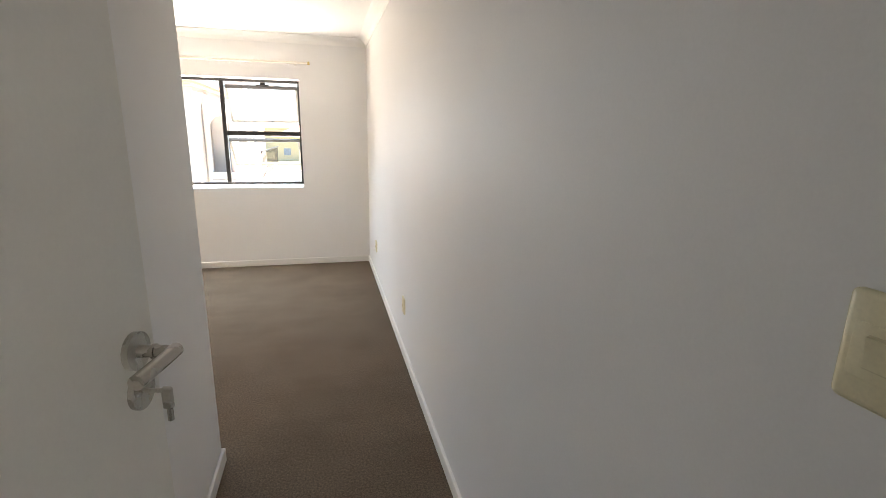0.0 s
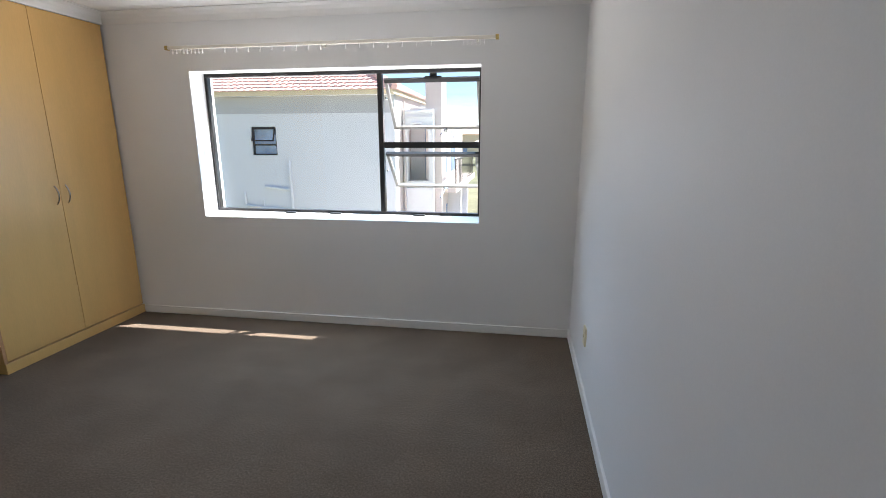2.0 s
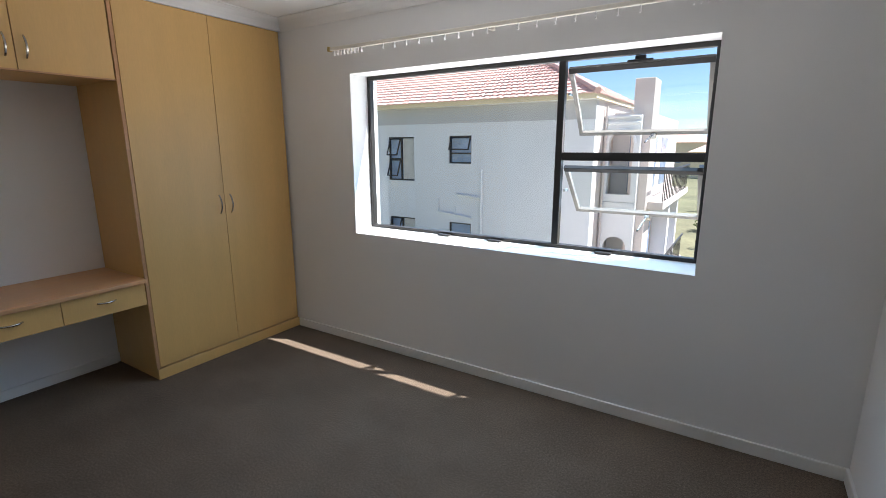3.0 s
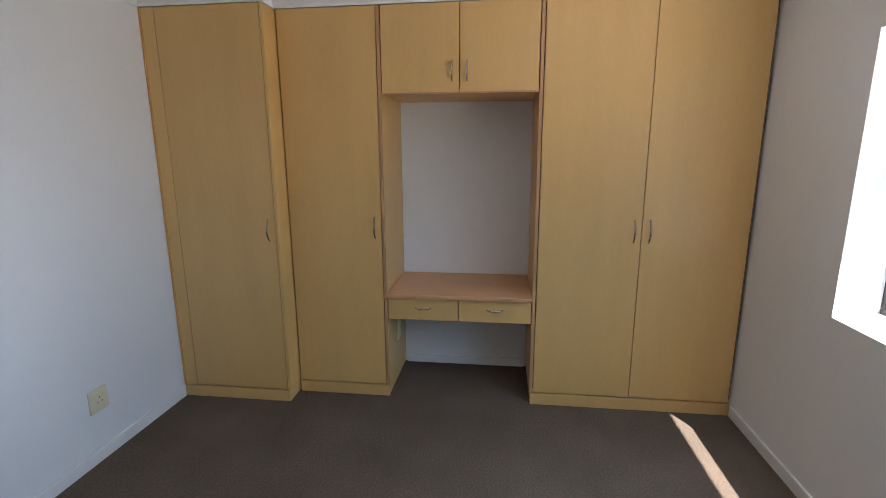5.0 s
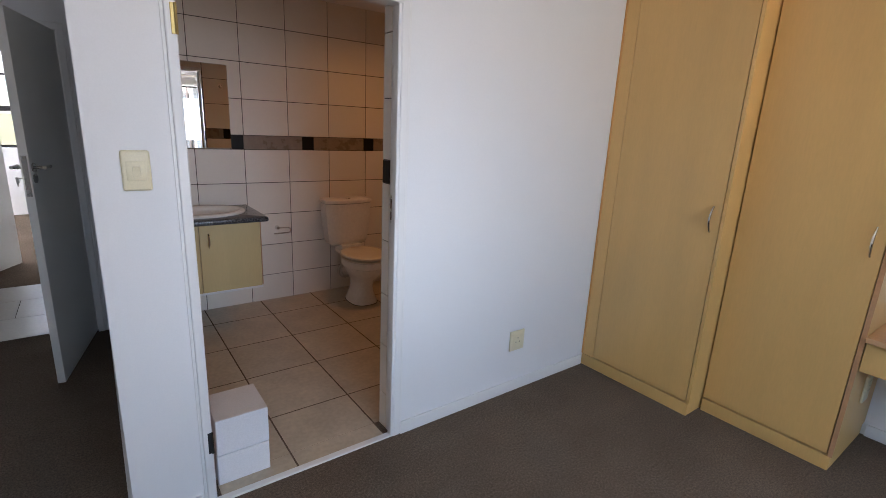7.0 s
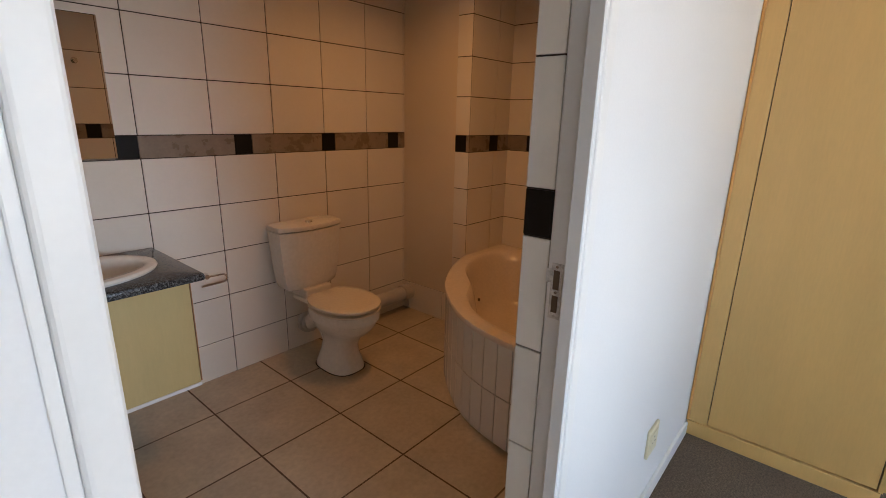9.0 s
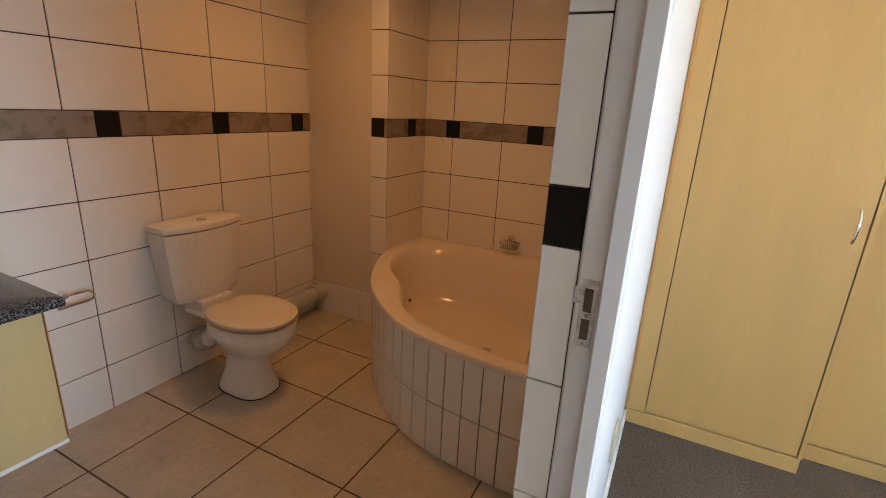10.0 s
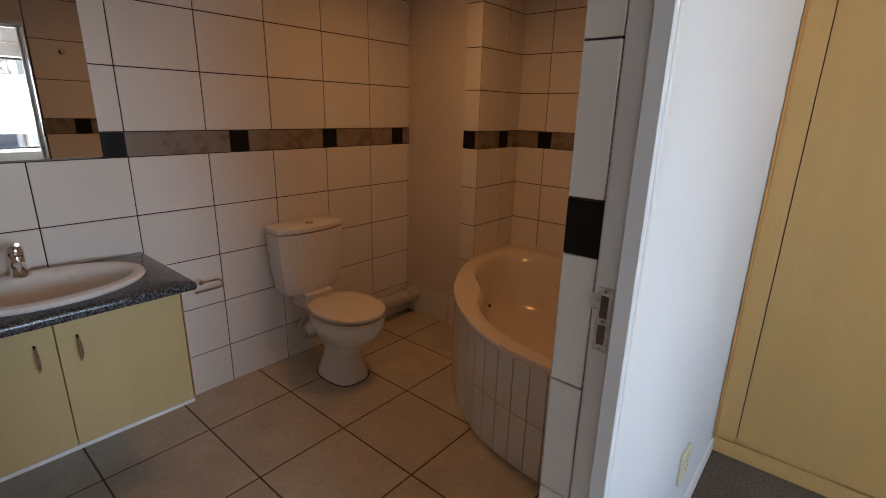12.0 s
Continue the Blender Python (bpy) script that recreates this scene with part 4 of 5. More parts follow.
corner_bath()
hose = empty("shower_hose", (-1.35, 1.78, 0.6), "coiled chrome shower hose hanging into the bath", "hose")
thing_part("hose", tube([(-1.33, 1.72, 0.60), (-1.36, 1.68, 0.63), (-1.40, 1.62, 0.60), (-1.44, 1.58, 0.50), (-1.47, 1.55, 0.36), (-1.50, 1.5, 0.22)], 0.008, 8), CHROME, hose, "", True)
tapm = empty("bath_mixer", (-1.33, 1.76, 0.59), "chrome deck-mounted bath mixer", "tap")
thing_part("body", cylm((-1.33, 1.76, 0.588), (-1.33, 1.76, 0.66), 0.022, n=14), CHROME, tapm, "", True)
thing_part("spout", tube([(-1.33, 1.76, 0.645), (-1.40, 1.72, 0.67), (-1.46, 1.69, 0.64)], 0.012, 10), CHROME, tapm, "", True)


def soap_rack():
    x, y, z = XW + 0.010, 1.065, 0.655
    ob = empty("soap_rack", (x, y, z), "small chrome wire soap basket on the tiles", "soap rack")
    thing_part("mount", cylm((x, y, z + 0.045), (x + 0.03, y, z + 0.045), 0.022, n=18), CHROME, ob, "", True)
    for zz, k in ((z + 0.02, 0.0), (z - 0.018, 0.012)):
        thing_part("hoop", tube([(x + 0.01 + k, y - 0.065 + k, zz), (x + 0.095 - k, y - 0.06 + k, zz), (x + 0.095 - k, y + 0.06 - k, zz), (x + 0.01 + k, y + 0.065 - k, zz)], 0.004, 6, True), STEEL, ob)
    for i in range(9):
        yy = y - 0.055 + 0.11 * i / 8
        thing_part("wire", tube([(x + 0.012, yy, z + 0.02), (x + 0.02, yy, z - 0.018), (x + 0.085, yy, z - 0.018), (x + 0.094, yy, z + 0.02)], 0.0028, 5), STEEL, ob)


soap_rack()

# round hook beside the door, seen in the mirror
hk = empty("wall_hook", (-0.53, YB, 1.97), "round chrome wall hook on the bathroom tiles", "hook")
hb = cylm((-0.53, YB - 0.009, 1.97), (-0.53, YB - 0.02, 1.97), 0.024, n=20)
add_cyl(hb, (-0.53, YB - 0.02, 1.97), (-0.53, YB - 0.05, 1.965), 0.008, n=10)
add_cyl(hb, (-0.53, YB - 0.05, 1.965), (-0.53, YB - 0.06, 1.965), 0.014, n=14)
thing_part("knob", hb, CHROME, hk)

# white carton on the tiles beside the door
carton = empty("carton", (0.4, 1.76, 0), "two stacked plain white card boxes", "box")
thing_part("lower_box", boxm((0.285, 1.665, 0.0), (0.512, 1.905, 0.148), 0.003), CARD, carton)
thing_part("upper_box", boxm((0.283, 1.660, 0.149), (0.508, 1.902, 0.322), 0.003), CARD, carton)
thing_part("flap", boxm((0.284, 1.661, 0.3225), (0.507, 1.901, 0.3245)), CARD_IN, carton)

# ---- wall and floor tiles ----
TILE_MESH = {}


def tile_mesh(w, h, material, d=0.008):
    key = (round(w, 3), round(h, 3), material.name, d)
    if key not in TILE_MESH:
        t = boxm((0, 0, 0), (w, h, d), 0.0014)
        me = bpy.data.meshes.new("tile")
        t.to_mesh(me)
        t.free()
        me.materials.append(material)
        TILE_MESH[key] = me
    return TILE_MESH[key]


ROWS_Z = [(-0.045, 0.235), (0.241, 0.516), (0.522, 0.796), (0.802, 1.073), (1.079, 1.355), None, (1.477, 1.759), (1.765, 2.045), (2.051, 2.331), (2.337, ZC + 0.04)]
BAND_Z = (1.360, 1.472)
# the courses round the bath are a little lower
ROWS_BATH = [(-0.02, 0.283), (0.289, 0.551), (0.557, 0.820), (0.826, 1.089), (1.095, 1.355), None, (1.477, 1.735), (1.741, 1.998), (2.004, 2.262), (2.268, 2.526), (2.532, ZC + 0.04)]
TP = 0.3742


def cut(a, b, lo, hi):
    a, b = max(a, lo), min(b, hi)
    return (a, b) if b - a > 0.012 else None


def tile_wall(wall, origin, udir, ndir, u0, u1, phase, black_phase, zlo=0.0, zhi=ZC, holes=(), rows=ROWS_Z):
    """Cover a wall with tiles: origin at u = 0, u along udir, tiles stand out along ndir. Each tile is a part of the wall."""
    ud, nd = Vector(udir), Vector(ndir)
    m0 = Matrix((( ud.x, 0, nd.x, origin[0]), (ud.y, 0, nd.y, origin[1]), (0, 1, 0, 0), (0, 0, 0, 1)))
    flip = ud.cross(Vector((0, 0, 1))).dot(nd) < 0
    bed = bmesh.new()
    for (a, b, za, zb) in [(u0, u1, zlo, zhi)] if not holes else holes:
        add_box(bed, (a, za, 0.0008), (b, zb, 0.004))
    bed.transform(m0)
    if flip:
        bmesh.ops.reverse_faces(bed, faces=bed.faces)
    part("grout", bed, GROUT, wall)

    def lay(a, b, za, zb, material):
        for ra, rb, rza, rzb in ([(u0, u1, zlo, zhi)] if not holes else holes):
            cu, cz = cut(a, b, ra, rb), cut(za, zb, rza, rzb)
            if cu and cz:
                t = new("tile", tile_mesh(cu[1] - cu[0], cz[1] - cz[0], material))
                t.parent = wall
                t.matrix_basis = m0 @ Matrix.Translation((cu[0], cz[0], 0.0015 + 0.0006 * random.random()))
    k0 = math.floor((u0 - phase) / TP)
    k1 = math.ceil((u1 - phase) / TP)
    for row in rows:
        if row:
            for k in range(k0, k1):
                lay(phase + k * TP + 0.0026, phase + (k + 1) * TP - 0.0026, row[0] - 0.0004, row[1] + 0.0004, TILE)
    BP = 0.606
    for k in range(math.floor((u0 - black_phase) / BP) - 1, math.ceil((u1 - black_phase) / BP) + 1):
        c = black_phase + k * BP
        lay(c - 0.052, c + 0.052, *BAND_Z, BLACK_TILE)
        lay(c + 0.055, c + BP - 0.055, *BAND_Z, BAND)


random.seed(11)
OBS = bpy.data.objects
tile_wall(OBS["wall_bath_south"], (0, YBS, 0), (1, 0, 0), (0, 1, 0), DXF + 0.001, XPB - 0.001, -0.228, -0.172)
tile_wall(OBS["wall_west"], (XW, 0, 0), (0, 1, 0), (1, 0, 0), DYE + 0.001, YB - 0.001, 0.55, 0.548, rows=ROWS_BATH)
# duct: side fully tiled, face with a low course and a narrow column
tile_wall(OBS["duct"], (0, DYE, 0), (1, 0, 0), (0, 1, 0), XW + 0.009, DXF, -2.42, -2.415, rows=ROWS_BATH)
tile_wall(OBS["duct"], (DXF, 0, 0), (0, 1, 0), (1, 0, 0), YBS, DYE, 0.105, 0.245, holes=((YBS + 0.009, DYE + 0.009, 0.0, 0.236), (0.20, DYE + 0.009, 0.24, ZC)), rows=ROWS_BATH)
tile_wall(OBS["wall_south"], (0, YB, 0), (1, 0, 0), (0, -1, 0), XW, XPB, DX0 - 0.004, DX0 - 0.25, holes=((XW + 0.009, DX0 - 0.001, 0, ZC), (DX0, DX1, DZ + 0.03, ZC), (DX1 + 0.001, XPB - 0.009, 0, ZC)))
# tiled return of the doorway beside the steel frame
ret = boxm((DX0 + 0.0008, YB - 0.008, 0), (DX0 + 0.004, 1.932, DZ))
part("grout", ret, GROUT, OBS["wall_south"])
for za, zb, mt in ((0.0, 0.20, TILE), (0.204, 0.482, TILE), (0.486, 0.764, TILE), (0.768, 1.047, TILE), (1.051, 1.333, TILE), (1.337, 1.445, BLACK_TILE), (1.449, 1.727, TILE), (1.731, 2.01, TILE), (2.014, DZ, TILE)):
    t = new("tile", tile_mesh(1.931 - YB + 0.007, zb - za, mt))
    t.parent = OBS["wall_south"]
    t.matrix_basis = Matrix(((0, 0, 1, DX0 + 0.002), (1, 0, 0, YB - 0.007), (0, 1, 0, za), (0, 0, 0, 1)))
tile_wall(OBS["wall_passage"], (XPB, 0, 0), (0, 1, 0), (-1, 0, 0), YBS + 0.009, YB - 0.009, 0.1, 0.3)

# floor tiles
FPX, FPY = 0.4665, 0.494
for i in range(-6, 4):
    for j in range(-2, 4):
        cu = cut(-0.294 + i * FPX + 0.004, -0.294 + (i + 1) * FPX - 0.004, XW + 0.01, XPB - 0.01)
        cv = cut(0.527 + j * FPY + 0.004, 0.527 + (j + 1) * FPY - 0.004, YBS + 0.01, 1.974)
        if not cu or not cv:
            continue
        spans = [(cu, cv)]
        if cv[1] > YB - 0.01:
            spans = [(cu, (cv[0], min(cv[1], YB - 0.009)))]
            d = cut(cu[0], cu[1], DX0 + 0.03, DX1 - 0.03)
            if d:
                spans.append((d, (max(cv[0], YB - 0.0088), cv[1])))
        for (a, b), (c, e) in spans:
            if e - c < 0.01:
                continue
            t = new("tile", tile_mesh(b - a, e - c, FLOOR_TILE, 0.0075))
            t.parent = OBS["bath_floor"]
            t.matrix_basis = Matrix.Translation((a, c, -0.0065))

# ---- hall and the room beyond ----
structure("hall_floor", boxm((-1.0, -1.76, -0.12), (XE + 1.2, -0.385, -0.008)), FLOOR_GROUT, "hall floor of pale square tiles", "tiled floor")
HALL_TILE = mat("pale_hall_tile", (0.45, 0.43, 0.39), 0.3, var=0.05, scale=3, fine=40, bump=0.02, per_object=0.04)
for i in range(-3, 7):
    for j in range(-4, 0):
        a = cut(i * 0.48 + 0.003 + 0.24 * (j % 2), (i + 1) * 0.48 - 0.003 + 0.24 * (j % 2), -0.99, XE + 1.15)
        c = cut(-0.387 + (j) * 0.46 + 0.003, -0.387 + (j + 1) * 0.46 - 0.003, -1.755, -0.387)
        if a and c:
            t = new("tile", tile_mesh(a[1] - a[0], c[1] - c[0], HALL_TILE, 0.0075))
            t.parent = OBS["hall_floor"]
            t.matrix_basis = Matrix.Translation((a[0], c[0], -0.0085))
structure("far_room_floor", boxm((-1.0, -6.0, -0.12), (XE + 1.2, -1.76, -0.001)), CARPET, "grey-brown carpet in the room across the hall", "carpet")
bm = boxm((-1.0, -1.90, 0), (1.05, -1.76, ZC))
add_box(bm, (1.05, -1.90, 2.12), (1.95, -1.76, ZC))
add_box(bm, (1.95, -1.90, 0), (XE + 1.2, -1.76, ZC))
structure("wall_hall", bm, PAINT, "white hall wall with an open doorway", "wall")
bm = boxm((-1.0, -6.0, 0), (1.2, -5.8, ZC))
add_box(bm, (1.2, -6.0, 0), (2.6, -5.8, 1.02))
add_box(bm, (1.2, -6.0, 2.1), (2.6, -5.8, ZC))
add_box(bm, (2.6, -6.0, 0), (XE + 1.2, -5.8, ZC))
structure("wall_far_room", bm, PAINT, "white wall of the room across the hall", "wall")
structure("wall_far_east", boxm((XE + 1.0, -5.8, 0), (XE + 1.2, -1.75, ZC)), PAINT, "plain side wall of the hall", "wall")
structure("wall_hall_east", boxm((XE + 0.201, -1.76, 0), (XE + 1.2, -1.6, ZC)), PAINT, "plain side wall of the hall", "wall")
structure("wall_far_west", boxm((-1.2, -6.0, 0), (-1.0, YBS - 0.14, ZC)), PAINT, "plain side wall of the hall", "wall")
w2 = empty("window_2", (1.9, -5.9, 1.02), "dark framed window of the room across the hall", "window")
w2["kind"] = "structure"
for nm, lo, hi in (("frame_head", (1.2, -5.93, 2.06), (2.6, -5.88, 2.1)), ("frame_sill", (1.2, -5.93, 1.02), (2.6, -5.88, 1.06)), ("frame_jamb", (1.2, -5.93, 1.06), (1.24, -5.88, 2.06)),
                   ("frame_jamb", (2.56, -5.93, 1.06), (2.6, -5.88, 2.06)), ("transom", (1.24, -5.93, 1.55), (2.56, -5.88, 1.63)), ("mullion", (1.9, -5.93, 1.06), (1.94, -5.88, 1.55))):
    thing_part(nm, boxm(lo, hi, 0.003), BLACK_ALU, w2)
g = thing_part("pane", boxm((1.23, -5.907, 1.05), (2.57, -5.903, 2.07)), GLASS, w2)
g.visible_shadow = False
d2 = tagged(new("door_2"), "white flush door of the room across the hall, half open", "door", "", "structure")
d2.matrix_basis = pose(1.92, -1.93, 0.01, 0, 0, -118)
part("leaf", boxm((0.0, -0.02, 0), (0.80, 0.02, 2.08), 0.002), DOOR, d2)
part("door_handle", tube([(0.73, 0.02, 1.02), (0.73, 0.06, 1.02), (0.62, 0.06, 1.02)], 0.009, 8), STEEL, d2)

# ---- outside ----
GZ = -3.6
gm = bmesh.new()
bmesh.ops.create_grid(gm, x_segments=60, y_segments=60, size=900, matrix=Matrix.Translation((0, 300, GZ)))
structure("ground", gm, GRASS, "dry grass and sand around the apartments", "ground")
structure("pavement", boxm((-6, 7.0, GZ - 0.2), (14, 17.5, GZ + 0.06)), PAVING, "paved yard between the buildings", "paving")
BY = 18.5
apt = empty("apartment_block", (-12, BY + 4, GZ), "white two-storey apartment block with a pink tiled roof", "building")


def holed_wall(x0, x1, z0, z1, y0, y1, holes):
    """Wall with rectangular holes, cut into plain blocks."""
    b = bmesh.new()
    xs = sorted({x0, x1, *[h[0] for h in holes], *[h[1] for h in holes]})
    for a, c in zip(xs, xs[1:]):
        m = (a + c) / 2
        zs = sorted((h[2], h[3]) for h in holes if h[0] < m < h[1])
        z = z0
        for ha, hb in zs:
            if ha > z:
                add_box(b, (a, y0, z), (c, y1, ha))
            z = hb
        if z < z1:
            add_box(b, (a, y0, z), (c, y1, z1))
    return b


SMALL = [(-14.05, -13.05), (-8.40, -7.42), (-17.9, -16.9)]
WIDE = [(-11.33, -10.03)]
holes = []
for a, b in SMALL:
    holes += [(a, b, 0.97, 2.0), (a, b, -2.28, -1.28)]
for a, b in WIDE:
    holes += [(a, b, 0.25, 1.98), (a, b, -3.0, -1.26)]
thing_part("wall", holed_wall(-21, -2.95, GZ, 2.45, BY, BY + 0.3, holes), PLASTER, apt)
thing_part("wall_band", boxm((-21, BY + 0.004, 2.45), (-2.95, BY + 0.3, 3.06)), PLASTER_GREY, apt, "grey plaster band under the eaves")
thing_part("side_wall", boxm((-3.25, BY + 0.3, GZ), (-2.95, BY + 9, 3.06)), SHADED_PLASTER, apt)
thing_part("back_wall", boxm((-21, BY + 9, GZ), (-2.95, BY + 9.3, 3.06)), PLASTER, apt)
thing_part("fascia", boxm((-21.6, BY - 0.45, 3.04), (-2.84, BY - 0.40, 3.22), 0.01), FASCIA, apt, "cream fascia and gutter")
thing_part("fascia", boxm((-2.88, BY - 0.40, 3.04), (-2.84, BY + 9.6, 3.22), 0.01), FASCIA, apt)
thing_part("soffit", boxm((-2.95, BY + 0.31, 3.05), (-2.88, BY + 9.5, 3.07)), PLASTER, apt)
thing_part("soffit", boxm((-21.6, BY - 0.40, 3.04), (-2.88, BY + 0.3, 3.07)), PLASTER, apt)
random.seed(21)
for a, b, z0, z1 in holes:
    w = thing_part("window", boxm((a, BY + 0.12, z0), (b, BY + 0.14, z1)), SKY_PANE, apt, "dark framed window set back in the wall")
    f = bmesh.new()
    t = 0.055
    add_box(f, (a, BY + 0.06, z0), (a + t, BY + 0.12, z1))
    add_box(f, (b - t, BY + 0.06, z0), (b, BY + 0.12, z1))
    add_box(f, (a + t, BY + 0.06, z0), (b - t, BY + 0.12, z0 + t))
    add_box(f, (a + t, BY + 0.06, z1 - t), (b - t, BY + 0.12, z1))
    if b - a > 1.1:
        xm = a + 0.62
        add_box(f, (xm - 0.03, BY + 0.06, z0 + t), (xm + 0.03, BY + 0.12, z1 - t))
        zm = (z0 + z1) / 2
        add_box(f, (a + t, BY + 0.06, zm - 0.03), (xm - 0.03, BY + 0.12, zm + 0.03))
    else:
        zm = z0 + 0.38
        add_box(f, (a + t, BY + 0.06, zm - 0.03), (b - t, BY + 0.12, zm + 0.03))
    ff = thing_part("frame", f, BLACK_ALU, apt)
    ff.parent = w
    # open top-hung sash and a bit of curtain
    if z0 > -1.5 or b - a > 1.1:
        xr = b - t if b - a < 1.1 else a + 0.6
        for top, hh in ([(z1 - t, 0.5)] if b - a < 1.1 else [(z1 - t, 0.72), ((z0 + z1) / 2 - 0.03, 0.70)]):
            s = bmesh.new()
            m = pose(0, BY + 0.06, top, -22, 0, 0)
            for lo, hi in (((a + t, -0.02, -hh), (a + t + 0.04, 0.02, 0)), ((xr - 0.04, -0.02, -hh), (xr, 0.02, 0)), ((a + t, -0.02, -hh), (xr, 0.02, -hh + 0.04)), ((a + t, -0.02, -0.04), (xr, 0.02, 0))):
                add_box(s, lo, hi)
            s.transform(m)
            so = thing_part("sash", s, BLACK_ALU, apt)
            so.parent = w
    if b - a > 1.1:
        cu = thing_part("curtain", boxm((a + 0.68, BY + 0.105, z0 + 0.06), (b - 0.07, BY + 0.118, z1 - 0.06)), CURTAIN, apt)
        cu.parent = w
    sl = thing_part("sill", boxm((a - 0.05, BY - 0.04, z0 - 0.06), (b + 0.05, BY + 0.1, z0 - 0.002)), PLASTER, apt)
    sl.parent = w
# drain pipes on the facade
for pts, r in (([(-12.3, BY - 0.06, 2.4), (-12.3, BY - 0.06, GZ)], 0.06), ([(-6.95, BY - 0.06, 0.8), (-6.95, BY - 0.06, GZ)], 0.06), ([(-8.0, BY - 0.06, -0.18), (-7.0, BY - 0.06, -0.28)], 0.05),
               ([(-8.85, BY - 0.06, -0.4), (-8.85, BY - 0.06, -0.85), (-8.8, BY - 0.06, -0.9), (-7.35, BY - 0.06, -1.05)], 0.045), ([(-8.1, BY - 0.06, -0.65), (-8.1, BY - 0.06, -0.97)], 0.03),
               ([(-12.75, BY - 0.06, -0.1), (-12.35, BY - 0.06, -0.2)], 0.05)):
    thing_part("drain_pipe", tube(pts, r, 8), PLASTER, apt)
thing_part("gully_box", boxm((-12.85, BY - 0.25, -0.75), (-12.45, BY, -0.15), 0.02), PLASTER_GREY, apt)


def roof_slope(a, b, c, d, rows, cols, name):
    """Sheet of overlapping curved tiles between eave a-b and ridge d-c."""
    a, b, c, d = Vector(a), Vector(b), Vector(c), Vector(d)
    nrm = (b - a).cross(d - a).normalized()
    bmr = bmesh.new()
    sub = 4
    for r in range(rows):
        v0, v1 = r / rows, (r + 1.04) / rows
        l = []
        for vv, lift in ((v0, 0.045), (min(v1, 1), 0.0)):
            p, q = a.lerp(d, vv), b.lerp(c, vv)
            n = cols * sub
            l.append([bmr.verts.new(p.lerp(q, i / n) + nrm * (lift + 0.028 * abs(math.sin(math.pi * i / sub)))) for i in range(n + 1)])
        lip = [bmr.verts.new(v.co - nrm * 0.04) for v in l[0]]
        for i in range(cols * sub):
            bmr.faces.new((l[0][i], l[0][i + 1], l[1][i + 1], l[1][i]))
            bmr.faces.new((lip[i], lip[i + 1], l[0][i + 1], l[0][i]))
    ob = thing_part(name, bmr, ROOF, apt, "weathered pink concrete roof tiles")
    return ob


# hipped roof
RZ = 5.52
roof_slope((-21.3, BY - 0.5, 3.16), (-2.80, BY - 0.5, 3.16), (-7.2, BY + 4.5, RZ), (-10.4, BY + 4.5, RZ), 17, 70, "roof")
roof_slope((-2.80, BY - 0.5, 3.16), (-2.80, BY + 9.6, 3.16), (-7.2, BY + 4.55, RZ), (-7.2, BY + 4.5, RZ), 17, 36, "roof")
roof_slope((-2.80, BY + 9.6, 3.16), (-21.3, BY + 9.6, 3.16), (-10.4, BY + 4.55, RZ), (-7.2, BY + 4.55, RZ), 8, 40, "roof")
roof_slope((-21.3, BY + 9.6, 3.16), (-21.3, BY - 0.5, 3.16), (-10.4, BY + 4.5, RZ), (-10.4, BY + 4.55, RZ), 8, 20, "roof")
thing_part("hip_cap", tube([(-2.80, BY - 0.5, 3.26), (-7.2, BY + 4.5, RZ + 0.1)], 0.11, 8), ROOF, apt)
thing_part("ridge_cap", tube([(-7.2, BY + 4.5, RZ + 0.1), (-10.4, BY + 4.5, RZ + 0.1)], 0.11, 8), ROOF, apt)
ant = thing_part("antenna", tube([(-11.2, BY + 4.5, RZ), (-11.2, BY + 4.5, RZ + 1.0)], 0.03, 6), STEEL, apt)

# balcony wing with arches behind the corner
wing = empty("balcony_wing", (-2.6, 22, GZ), "white plastered balcony wing with arches and rails", "building")
WY = 19.6


def arch_wall(x0, x1, z0, z1, ax0, ax1, az0, azs, y0, y1, n=10):
    """Wall with an arched opening."""
    b = bmesh.new()
    add_box(b, (x0, y0, z0), (ax0, y1, z1))
    add_box(b, (ax1, y0, z0), (x1, y1, z1))
    if az0 > z0:
        add_box(b, (ax0, y0, z0), (ax1, y1, az0))
    r = (ax1 - ax0) / 2
    cx = (ax0 + ax1) / 2
    for i in range(n):
        t0, t1 = math.pi * i / n, math.pi * (i + 1) / n
        p = [(cx - r * math.cos(t0), azs + r * math.sin(t0)), (cx - r * math.cos(t1), azs + r * math.sin(t1))]
        quad = [(p[0][0], p[0][1]), (p[1][0], p[1][1]), (p[1][0], z1), (p[0][0], z1)]
        merge(b, loft([[(x, y0, z) for x, z in quad], [(x, y1, z) for x, z in quad]]))
    bmesh.ops.remove_doubles(b, verts=b.verts, dist=0.0005)
    return b


thing_part("upper_wall", arch_wall(-2.94, -1.78, -0.25, 2.60, -2.76, -1.97, 0.0, 1.70, WY, WY + 0.25), PLASTER, wing)
thing_part("lower_wall", arch_wall(-2.94, -1.78, GZ, -0.27, -2.76, -1.97, GZ + 0.1, -1.85, WY, WY + 0.25), PLASTER, wing)
for z in (2.30, 2.49):
    thing_part("moulding", boxm((-2.94, WY - 0.07, z), (-1.80, WY - 0.001, z + 0.09), 0.02), PLASTER, wing)
ring = []
for i in range(17):
    t = math.pi * i / 16
    ring.append((-2.365 - 0.44 * math.cos(t), WY - 0.03, 1.70 + 0.44 * math.sin(t)))
thing_part("arch_moulding", tube(ring, 0.05, 8), PLASTER, wing)
